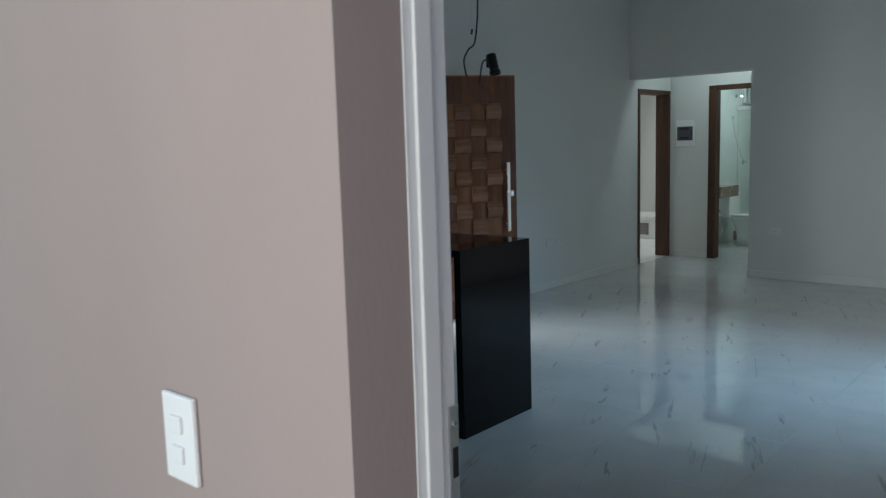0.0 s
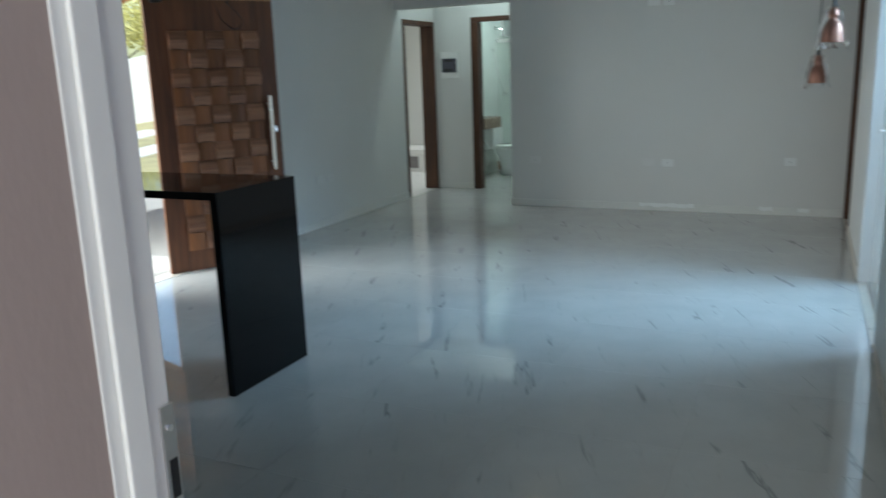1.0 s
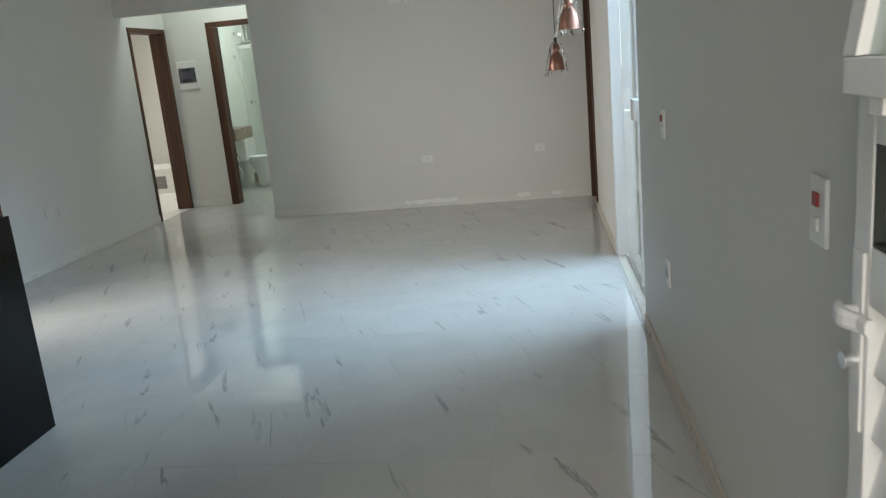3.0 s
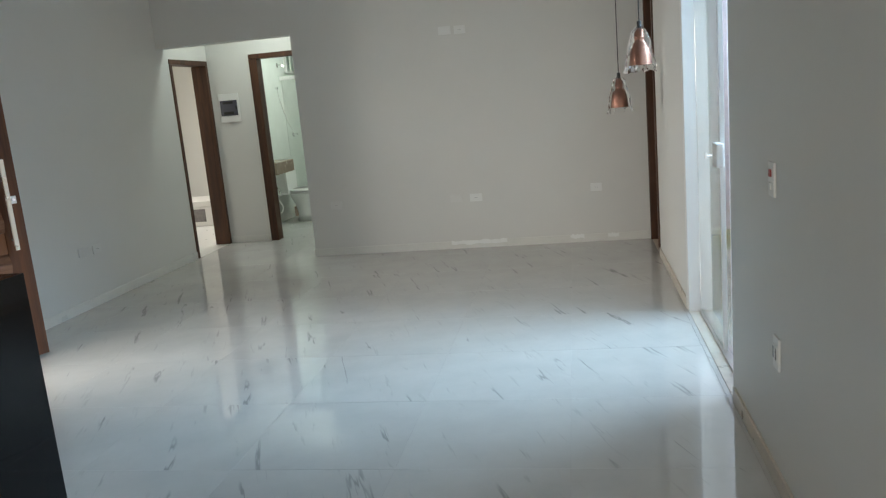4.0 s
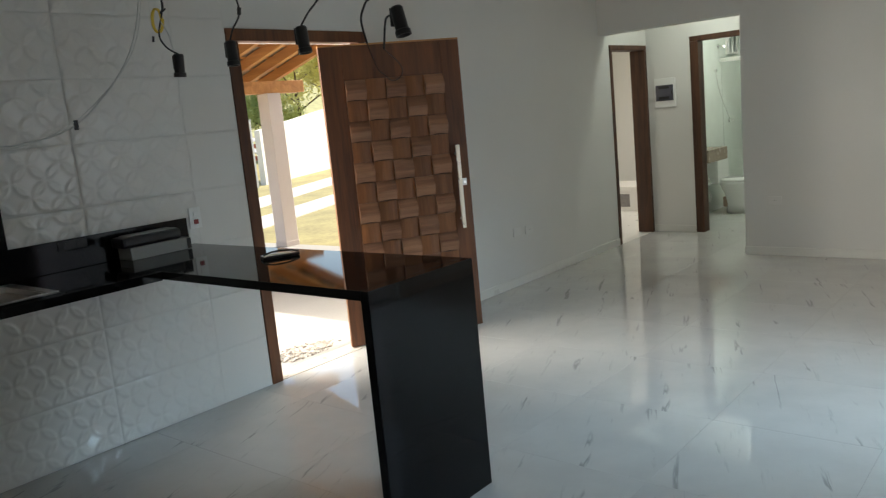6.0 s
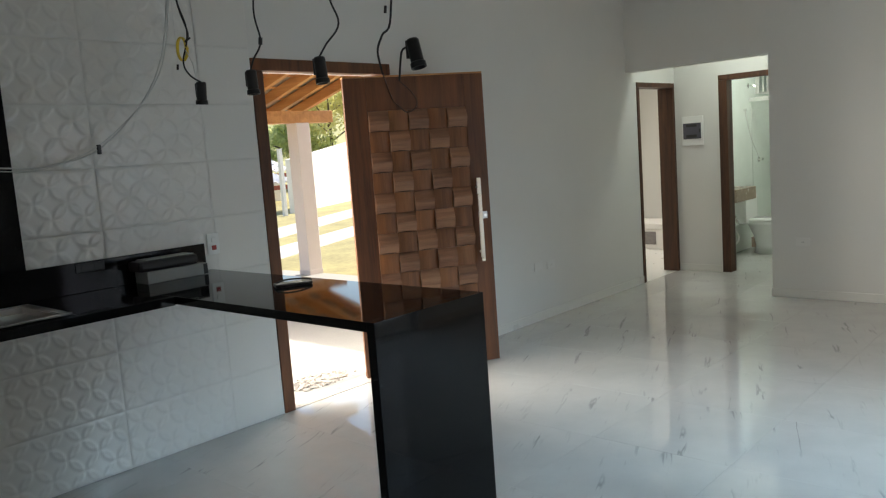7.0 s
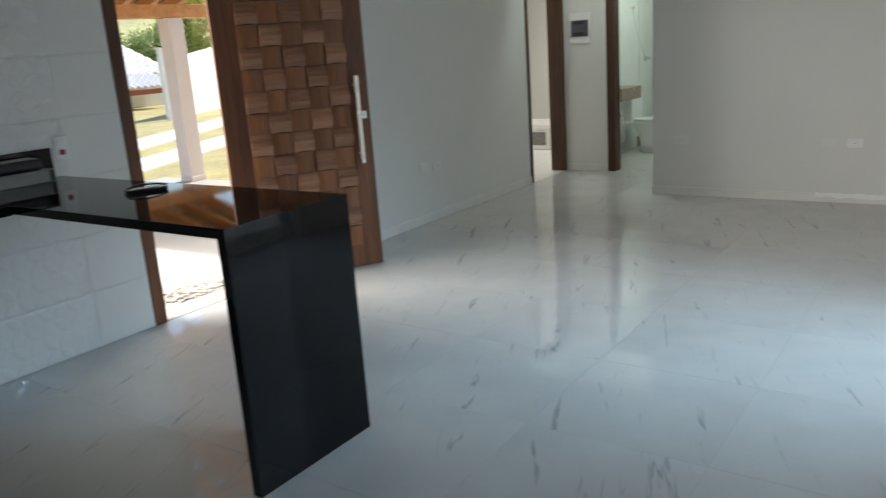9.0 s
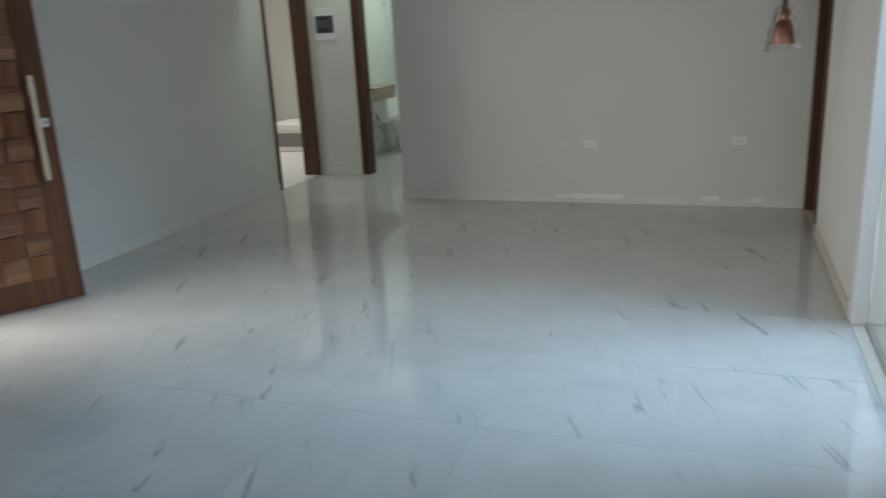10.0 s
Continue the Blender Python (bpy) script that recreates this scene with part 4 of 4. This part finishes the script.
part("lid", bm, CERAMIC, to, smooth=True)
part("cistern", box(WX + 0.102, -4.10, 10.88, 11.28, 0.37, 0.72, 0.03), CERAMIC, to)
sg = thing("shower_screen", (-3.5, 11.55, 0), "greenish glass shower screen with white top rail", "shower screen")
part("pane", box(WX + 0.12, -2.72, 11.55, 11.558, 0.13, 1.86), SHOWERGLASS, sg).visible_shadow = False
part("top_rail", box(WX + 0.101, -2.701, 11.53, 11.575, 1.861, 1.91, 0.003), METALWHITE, sg)
part("curb", box(WX + 0.101, -2.701, 11.50, 11.60, 0, 0.129, 0.003), BROWNSTONE, sg)
BX = WX + 0.10
sh = thing("shower_valve", (BX, 11.80, 1.117), "round chrome shower valve on the tiled wall", "shower valve")
part("rosette", rod((BX + 0.001, 11.80, 1.117), (BX + 0.015, 11.80, 1.117), 0.034, 20), CHROME, sh)
part("knob", rod((BX + 0.0155, 11.80, 1.117), (BX + 0.062, 11.80, 1.117), 0.018, 16), CHROME, sh)
part("lever", box(BX + 0.045, BX + 0.056, 11.80, 11.865, 1.110, 1.124, 0.003), CHROME, sh)
so = thing("shower_outlet", (BX, 11.49, 2.06), "chrome shower outlet with white hose", "shower outlet")
part("rosette", rod((BX + 0.001, 11.49, 2.06), (BX + 0.012, 11.49, 2.06), 0.032, 20), CHROME, so)
part("arm", tube([(BX + 0.012, 11.49, 2.06), (BX + 0.06, 11.49, 2.06), (BX + 0.09, 11.50, 2.04)], 0.012), CHROME, so)
part("holder", box(BX + 0.001, BX + 0.04, 11.32, 11.35, 1.74, 1.77, 0.005), CHROME, so)
part("hose", tube([(BX + 0.025, 11.335, 1.74), (BX + 0.03, 11.40, 1.56), (BX + 0.03, 11.52, 1.38), (BX + 0.03, 11.66, 1.24), (BX + 0.02, 11.78, 1.14)], 0.004), CLEARCORD, so, "thin white shower hose")
bw = thing("bathroom_window", (BX, 11.94, 2.2), "small white bathroom window with pale panes", "window")
for y0, y1, z0, z1 in ((11.76, 11.79, 1.96, 2.44), (12.09, 12.12, 1.96, 2.44), (11.7905, 12.0895, 1.96, 1.99), (11.7905, 12.0895, 2.41, 2.44), (11.925, 11.950, 1.9905, 2.4095)):
    part("window_frame", box(BX + 0.001, BX + 0.045, y0, y1, z0, z1, 0.003), METALWHITE, bw)
for y0, y1 in ((11.7905, 11.9245), (11.9505, 12.0895)):
    part("pane", box(BX + 0.02, BX + 0.026, y0, y1, 1.9905, 2.4095), FROST, bw)
hose = thing("toilet_hose", (BX, 10.98, 0.2), "bent white water hose beside the toilet", "hose")
part("hose", tube([(BX + 0.004, 10.86, 0.34), (BX + 0.05, 10.86, 0.30), (BX + 0.10, 10.84, 0.22), (BX + 0.08, 10.83, 0.15), (BX + 0.02, 10.85, 0.13)], 0.009), CLEARCORD, hose)
part("valve", rod((BX + 0.001, 10.86, 0.34), (BX + 0.03, 10.86, 0.34), 0.016), CHROME, hose)

# ---- bedroom ----
cx = thing("white_carton", (-5.45, 11.3, 0), "white carton with a dark printed picture on the floor", "box")
part("body", box(-5.95, -5.20, 11.08, 11.75, 0, 0.27, 0.006), CARD, cx)
part("lid", box(-5.96, -5.19, 11.07, 11.76, 0.271, 0.34, 0.006), CARD, cx, "pale carton lid")
part("printed_picture", box(-5.80, -5.40, 11.0772, 11.0795, 0.06, 0.235), PRINT, cx)

# ---- wall tiles of the kitchen ----
TW, TH, P = 0.63, 0.3125, 0.1575


def relief(y, z):
    """Height of the petal relief at a place of the wall."""
    u, v = (y + z) / math.sqrt(2) / (P / math.sqrt(2)), (y - z) / math.sqrt(2) / (P / math.sqrt(2))
    fu, fv = u - math.floor(u) - 0.5, v - math.floor(v) - 0.5
    d1 = math.hypot(fu, fv)
    d2 = min(math.hypot(abs(fu) - 1, fv), math.hypot(fu, abs(fv) - 1))
    lens = min(0.7071 - d1, 0.7071 - d2)
    k = max(0.0, lens) / 0.207
    return min(1.0, k / 0.42) - 0.45 * max(0.0, (k - 0.42) / 0.58)


tile_cache = {}


def wall_tile(w, h, oy, oz, plain=False):
    key = (plain, round(w, 3), round(h, 3), round(oy, 3), round(oz, 3))
    if key in tile_cache:
        return tile_cache[key]
    ny, nz = max(2, int(w / 0.0075)), max(2, int(h / 0.0075))
    verts, faces = [], []
    for i in range(ny + 1):
        for j in range(nz + 1):
            y, z = w * i / ny, h * j / nz
            edge = i in (0, ny) or j in (0, nz)
            near = min(i, ny - i, j, nz - j)
            x = 0.0042 if edge else 0.006 + (0.0036 * relief(y + oy, z + oz) if near > 1 and not plain else 0.0)
            verts.append((x, min(max(y, 0.0015), w - 0.0015), min(max(z, 0.0015), h - 0.0015)))
    for i in range(ny):
        for j in range(nz):
            a = i * (nz + 1) + j
            faces.append((a, a + nz + 1, a + nz + 2, a + 1))
    me = bpy.data.meshes.new("tile")
    me.from_pydata(verts, [], faces)
    me.materials.append(WALLTILE)
    me.shade_smooth()
    tile_cache[key] = me
    return me

tiling = thing("wall_tiling", (WX, 2.5, 0), "white glazed relief wall tiles with petal pattern", "wall tiles", kind="structure")
Y1 = 4.111
ks = [SY] + [3.134 + TW * k for k in range(-4, 2) if SY < 3.134 + TW * k < Y1] + [Y1]
zs = [0.0] + [1.56 + TH * k for k in range(-4, 7)] + [TOP]
for ya, yb in zip(ks, ks[1:]):
    for za, zb in zip(zs, zs[1:]):
        if yb - ya < 0.02 or zb - za < 0.02:
            continue
        o = new("tile", wall_tile(yb - ya, zb - za, (ya - 3.134) % TW, (za - 1.56) % TH, ya > 3.7))
        o.parent = tiling
        o.matrix_parent_inverse = tiling.matrix_basis.inverted()
        o.location = (WX + 0.0005, ya, za)

# ---- outdoors: porch ----
solid("ground", box(-400, 60, -120, 400, -1.2, -0.12), LAWN, "dry yellow green lawn", "lawn", "structure")
solid("porch_floor", box(-9.75, WX - 0.16, -2.0, 8.15, -0.11, -0.02, 0.01), CONCRETE, "pale concrete porch floor", "floor", "structure")
porch = thing("porch_roof", (-7, 5, 2.1), "open timber porch roof with clay tiles", "roof")
part("beam", box(-9.15, -8.95, -1.5, 8.62, 2.03, 2.19, 0.008), RAFTER, porch, "orange stained timber beam")


def slope(x):
    return 2.20 + (x + 9.45) * 0.27

for i in range(19):
    y = 8.45 - i * 0.40
    bm = bmesh.new()
    vs = [bm.verts.new(v) for v in ((-9.75, y, slope(-9.75)), (WX - 0.17, y, slope(WX - 0.17)), (WX - 0.17, y, slope(WX - 0.17) + 0.13), (-9.75, y, slope(-9.75) + 0.13))]
    bm.faces.new(vs)
    g = bmesh.ops.extrude_face_region(bm, geom=bm.faces[:])
    for v in g["geom"]:
        if isinstance(v, bmesh.types.BMVert):
            v.co.y += 0.07
    bmesh.ops.recalc_face_normals(bm, faces=bm.faces)
    part("rafter", bm, RAFTER, porch)
for i in range(14):
    x = -9.7 + i * 0.385
    z = slope(x) + 0.131
    part("batten", box(x, x + 0.05, 1.1, 8.7, z, z + 0.022), RAFTER, porch)
verts, faces = [], []
for k in range(9):
    a = math.pi * k / 8
    for x in (0.0, 0.43):
        verts.append((x, 0.095 * math.cos(a), 0.055 * math.sin(a) + x * 0.27 + (0.012 if x == 0 else 0.0)))
for k in range(8):
    faces.append((2 * k, 2 * k + 1, 2 * k + 3, 2 * k + 2))
tile_up = bpy.data.meshes.new("roof_tile")
tile_up.from_pydata(verts, [], faces)
tile_up.materials.append(CLAY)
tile_dn = bpy.data.meshes.new("roof_tile")
tile_dn.from_pydata([(x, y, -(z - x * 0.27) + x * 0.27 + 0.05) for x, y, z in verts], [], [f[::-1] for f in faces])
tile_dn.materials.append(CLAY)
for i in range(14):
    for j in range(10):
        for dn in (0, 1):
            y = 8.65 - j * 0.225 - 0.1125 * dn
            x = -9.80 + i * 0.385
            o = new("roof_tile", tile_dn if dn else tile_up)
            o.parent = porch
            o.matrix_parent_inverse = porch.matrix_basis.inverted()
            o.location = (x, y, slope(x) + (0.155 if dn else 0.205))
far = bmesh.new()
for i in range(14):
    for j in range(10, 44):
        x, y = -9.80 + i * 0.385, 8.65 - j * 0.225
        bm_box(far, x, x + 0.40, y - 0.11, y + 0.11, slope(x + 0.2) + 0.16, slope(x + 0.2) + 0.20)
tagged(part("far_tiles", far, CLAY, porch), kind="stuff")

col = thing("porch_column", (-9.05, 8.0, -0.02), "white painted square porch column", "column")
part("shaft", box(-9.12, -8.90, 7.94, 8.16, -0.02, 2.03, 0.012), COLUMN, col)
part("plinth", box(-9.125, -8.895, 7.935, 8.165, -0.02, 0.05, 0.01), COLUMN, col)

rub = bmesh.new()
rnd = random.Random(12)
for i in range(520):
    a, q = rnd.uniform(0, 6.28), rnd.random() ** 0.7
    cx0, cy0 = -4.80 + 0.15 * q * math.cos(a) + rnd.gauss(0, 0.02), 4.70 + 0.30 * q * math.sin(a) + rnd.gauss(0, 0.02)
    r = rnd.uniform(0.002, 0.0085) if i % 9 else rnd.uniform(0.010, 0.016)
    got = bmesh.ops.create_icosphere(rub, subdivisions=1, radius=r)["verts"]
    fx, fy, fz = rnd.uniform(0.7, 1.6), rnd.uniform(0.8, 2.2), rnd.uniform(0.5, 0.9)
    for v in got:
        k = rnd.uniform(0.8, 1.2)
        v.co = Vector((v.co.x * fx * k, v.co.y * fy * k, v.co.z * fz * k)) + Vector((cx0, cy0, -0.018 + 0.012 * (1 - q) + 0.3 * r))
solid("rubble", rub, RUBBLE, "small heap of plaster crumbs on the porch floor", "rubble", "stuff")

# ---- outdoors: garden ----
def strip(name, a, b, width, mat, label, z=-0.115):
    a, b = Vector((*a, 0)), Vector((*b, 0))
    side = Vector((-(b - a).y, (b - a).x, 0)).normalized() * width / 2
    bm = bmesh.new()
    lo = [bm.verts.new(p + Vector((0, 0, z - 0.05))) for p in (a - side, b - side, b + side, a + side)]
    hi = [bm.verts.new(v.co + Vector((0, 0, 0.065))) for v in lo]
    bm.faces.new(lo[::-1]); bm.faces.new(hi)
    for i in range(4):
        bm.faces.new((lo[i], lo[(i + 1) % 4], hi[(i + 1) % 4], hi[i]))
    bmesh.ops.recalc_face_normals(bm, faces=bm.faces)
    return solid(name, bm, mat, label, "path", "structure")

strip("concrete_track", (-11.4, 8.0), (-17.6, 21.5), 0.95, TRACK, "pale concrete wheel track across the lawn")
strip("concrete_track", (-13.3, 8.0), (-20.6, 21.5), 1.15, TRACK, "pale concrete wheel track across the lawn")
bm = bmesh.new()
for (xa, ya, za), (xb, yb, zb) in (((-20.84, 16.9, 1.61), (-23.0, 20.9, 2.03)), ((-23.0, 20.9, 2.03), (-33.0, 39.4, 4.0))):
    lo = [bm.verts.new(v) for v in ((xa, ya, -0.3), (xb, yb, -0.3), (xb - 0.16, yb - 0.09, -0.3), (xa - 0.16, ya - 0.09, -0.3))]
    hi = [bm.verts.new((v.co.x, v.co.y, z)) for v, z in zip(lo, (za, zb, zb, za))]
    bm.faces.new(lo[::-1])
    bm.faces.new(hi)
    for i in range(4):
        bm.faces.new((lo[i], lo[(i + 1) % 4], hi[(i + 1) % 4], hi[i]))
bmesh.ops.recalc_face_normals(bm, faces=bm.faces)
solid("garden_wall", bm, GARDENWALL, "white rendered garden wall with stained foot", "wall", "structure")
gp = thing("fence_post", (-20.3, 16.1, -0.12), "white square concrete fence post", "fence post")
part("post", box(-20.36, -20.24, 16.04, 16.16, -0.12, 1.92, 0.01), GARDENWALL, gp)
part("cap", box(-20.375, -20.225, 16.025, 16.175, 1.921, 1.95, 0.008), GARDENWALL, gp)

# neighbour's house with white roof tiles
nh = thing("neighbour_house", (-30, 18, -0.12), "white rendered neighbouring house with white tiled roof", "house")
part("wall", box(-36, -28.7, 12, 22.2, -0.12, 1.05, 0.02), GARDENWALL, nh)


def tiled_roof(x0, x1, y0, y1, z0, z1):
    verts, faces = [], []
    n = 60
    for i in range(n + 1):
        y = y0 + (y1 - y0) * i / n
        for k in range(15):
            t = k / 14
            verts.append((x1 + (x0 - x1) * t, y, z0 + (z1 - z0) * t + 0.10 * abs(math.sin(i * math.pi / 2)) + 0.05 * (k % 2)))
    for i in range(n):
        for k in range(14):
            a = i * 15 + k
            faces.append((a, a + 1, a + 16, a + 15))
    me = bpy.data.meshes.new("roof")
    me.from_pydata(verts, [], faces)
    me.materials.append(CLAYWHITE)
    o = new("roof", me)
    o.parent = nh
    o.matrix_parent_inverse = nh.matrix_basis.inverted()
    m = o.modifiers.new("thick", "SOLIDIFY")
    m.thickness = 0.06
    return o

tiled_roof(-32.5, -28.4, 11.5, 22.6, 1.10, 2.6)
tiled_roof(-28.6, -26.6, 13.0, 21.4, 0.64, 1.10)
# small dark boxes paint the shade inside the barrel tiles' open ends
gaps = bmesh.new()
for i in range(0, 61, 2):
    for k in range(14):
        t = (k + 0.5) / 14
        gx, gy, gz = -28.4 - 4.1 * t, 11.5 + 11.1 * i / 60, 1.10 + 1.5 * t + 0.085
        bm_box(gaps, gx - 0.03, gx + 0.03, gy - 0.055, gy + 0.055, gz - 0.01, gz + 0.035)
tagged(part("mouth_shade", gaps, MOUTHSHADE, nh, "dark boxes standing for shade in the barrel tile mouths"), kind="stuff")
part("eave_board", box(-28.5, -28.4, 11.5, 22.6, 0.90, 1.08, 0.005), CLAYRED, nh, "red eave edge")
part("eave_board", box(-26.7, -26.6, 13.0, 21.4, 0.44, 0.62, 0.005), CLAYRED, nh, "red eave edge")


def tree(x, y, h, r, mat, seed, label):
    """A tapered trunk with limbs and a crown of many small leaf clumps."""
    rnd = random.Random(seed)
    t = thing("tree", (x, y, -0.12), label, "tree", "garden trees")
    bm = tube([(x, y, -0.2), (x + 0.1, y, h * 0.25), (x - 0.1, y + 0.1, h * 0.5), (x, y, h * 0.8)], 0.16, 8, 4)
    for v in bm.verts:
        k = 1 - 0.75 * max(0, v.co.z) / (h * 0.8)
        v.co.x, v.co.y = x + (v.co.x - x) * k, y + (v.co.y - y) * k
    part("trunk", bm, BARK, t)
    for i in range(6):
        a = rnd.uniform(0, 6.28)
        z = h * rnd.uniform(0.35, 0.65)
        part("limb", tube([(x, y, z), (x + 0.4 * r * math.cos(a), y + 0.4 * r * math.sin(a), z + 0.12 * h), (x + 0.8 * r * math.cos(a), y + 0.8 * r * math.sin(a), z + 0.2 * h)], 0.045, 6, 3), BARK, t)
    verts, faces = [], []
    hubs = []
    for i in range(46):
        a, b = rnd.uniform(0, 6.28), rnd.uniform(-0.7, 1.0)
        q = r * rnd.uniform(0.25, 0.95)
        hubs.append((x + q * math.cos(a), y + q * math.sin(a), h * 0.68 + b * h * 0.28, r * rnd.uniform(0.16, 0.34)))
    for hx, hy, hz, hr in hubs:
        for i in range(170):
            d = Vector((rnd.gauss(0, 1), rnd.gauss(0, 1), rnd.gauss(0, 0.8))).normalized() * hr * rnd.uniform(0.35, 1.1)
            c = Vector((hx, hy, hz)) + d
            u = Vector((rnd.gauss(0, 1), rnd.gauss(0, 1), rnd.gauss(0, 1))).normalized()
            w2 = u.cross(Vector((0.3, 0.5, 0.8))).normalized()
            s = rnd.uniform(0.07, 0.17)
            k = len(verts)
            verts += [tuple(c - u * s), tuple(c + w2 * s * 0.55), tuple(c + u * s), tuple(c - w2 * s * 0.55)]
            faces.append((k, k + 1, k + 2, k + 3))
    me = bpy.data.meshes.new("crown")
    me.from_pydata(verts, [], faces)
    me.materials.append(mat)
    o = new("crown", me)
    o.parent = t
    o.matrix_parent_inverse = t.matrix_basis.inverted()

tree(-38.9, 34.0, 7.2, 3.4, LEAFPALE, 1, "yellowish green tree behind the garden wall")
tree(-40.2, 39.2, 8.2, 3.9, LEAFPALE, 2, "yellowish green tree behind the garden wall")
tree(-40.0, 28.0, 3.0, 2.2, LEAF, 3, "dark green tree behind the neighbouring house")
tree(-41.0, 33.0, 4.2, 2.6, LEAF, 4, "dark green tree behind the neighbouring house")
tree(-39.0, 24.0, 2.9, 2.0, LEAF, 5, "dark green tree behind the neighbouring house")
hill = bmesh.new()
for i in range(41):
    for j in range(15):
        x, y = -90 - j * 14, -60 + i * 9
        hill.verts.new((x, y, -3 + j * 2.6 + 5 * noise.noise((x * 0.02, y * 0.02, 0)) + 0.01 * y))
hill.verts.ensure_lookup_table()
for i in range(40):
    for j in range(14):
        a = i * 15 + j
        hill.faces.new((hill.verts[a], hill.verts[a + 1], hill.verts[a + 16], hill.verts[a + 15]))
bmesh.ops.recalc_face_normals(hill, faces=hill.faces)
solid("backdrop_hill", hill, HILL, "green wooded hillside in the distance", "hill", "structure", smooth=True)

# ---- outdoors: patio and service yard ----
solid("patio_wall", box(2.6, 2.75, 1.5, 9.5, -0.12, 2.3), PATIOWALL, "pinkish plastered patio wall", "wall", "structure")
# added end wall, its unseen upper part raised to keep sun off the paving
solid("patio_shade_wall", box(EX + 0.16, 2.6, 9.4, 9.5, -0.12, 4.2), PATIOWALL, "added pinkish plastered wall closing the patio, built tall to shade it", "wall", "structure")
solid("service_floor", box(-4.0, 1.6, -3.0, 0.79, -0.10, -0.005), CONCRETE, "concrete floor of the service yard", "floor", "structure")
solid("service_yard_wall", box(1.45, 1.6, -3.0, 0.79, -0.005, 2.6), PATIOWALL, "pinkish plastered yard wall", "wall", "structure")
pav = thing("patio_paving", (1.5, 5.5, -0.05), "beige stone patio paving", "paving", kind="structure")
stone_mesh = mesh_of("paving_stone", box(0, 0.485, 0, 0.485, -0.07, 0, 0.006), PAVER)
for i in range(4):
    for j in range(9):
        o = new("paving_stone", stone_mesh)
        o.parent = pav
        o.matrix_parent_inverse = pav.matrix_basis.inverted()
        o.location = (EX + 0.17 + i * 0.5, 3.6 + j * 0.5, -0.04)

# ---- hall floor, tile by tile ----
flo = thing("floor", (-2, 5, 0), "polished white marble-look porcelain floor", "floor", kind="structure")
part("bedding", box(WX - 0.001, EX - 0.003, 0.80, 12.3, -0.05, -0.0015), GROUT, flo, "grey joint bed")
TS, JT = 0.710, 0.0014
floor_cache = {}
x_cuts = [WX] + [-0.448 + TS * k for k in range(-6, 2) if WX + 0.02 < -0.448 + TS * k < EX - 0.02] + [EX - 0.003]
y_cuts = [0.80] + [2.60 + TS * k for k in range(-6, 14) if 0.82 < 2.60 + TS * k < 12.28] + [12.3]
for xa, xb in zip(x_cuts, x_cuts[1:]):
    for ya, yb in zip(y_cuts, y_cuts[1:]):
        if xa > -1.4 and ya > 8.7:
            continue
        key = (round(xb - xa, 3), round(yb - ya, 3))
        if key not in floor_cache:
            floor_cache[key] = mesh_of("floor_tile", box(JT / 2, xb - xa - JT / 2, JT / 2, yb - ya - JT / 2, -0.0012, 0.0), FLOOR)
        o = new("floor_tile", floor_cache[key])
        o.parent = flo
        o.matrix_parent_inverse = flo.matrix_basis.inverted()
        o.location = (xa, ya, 0)
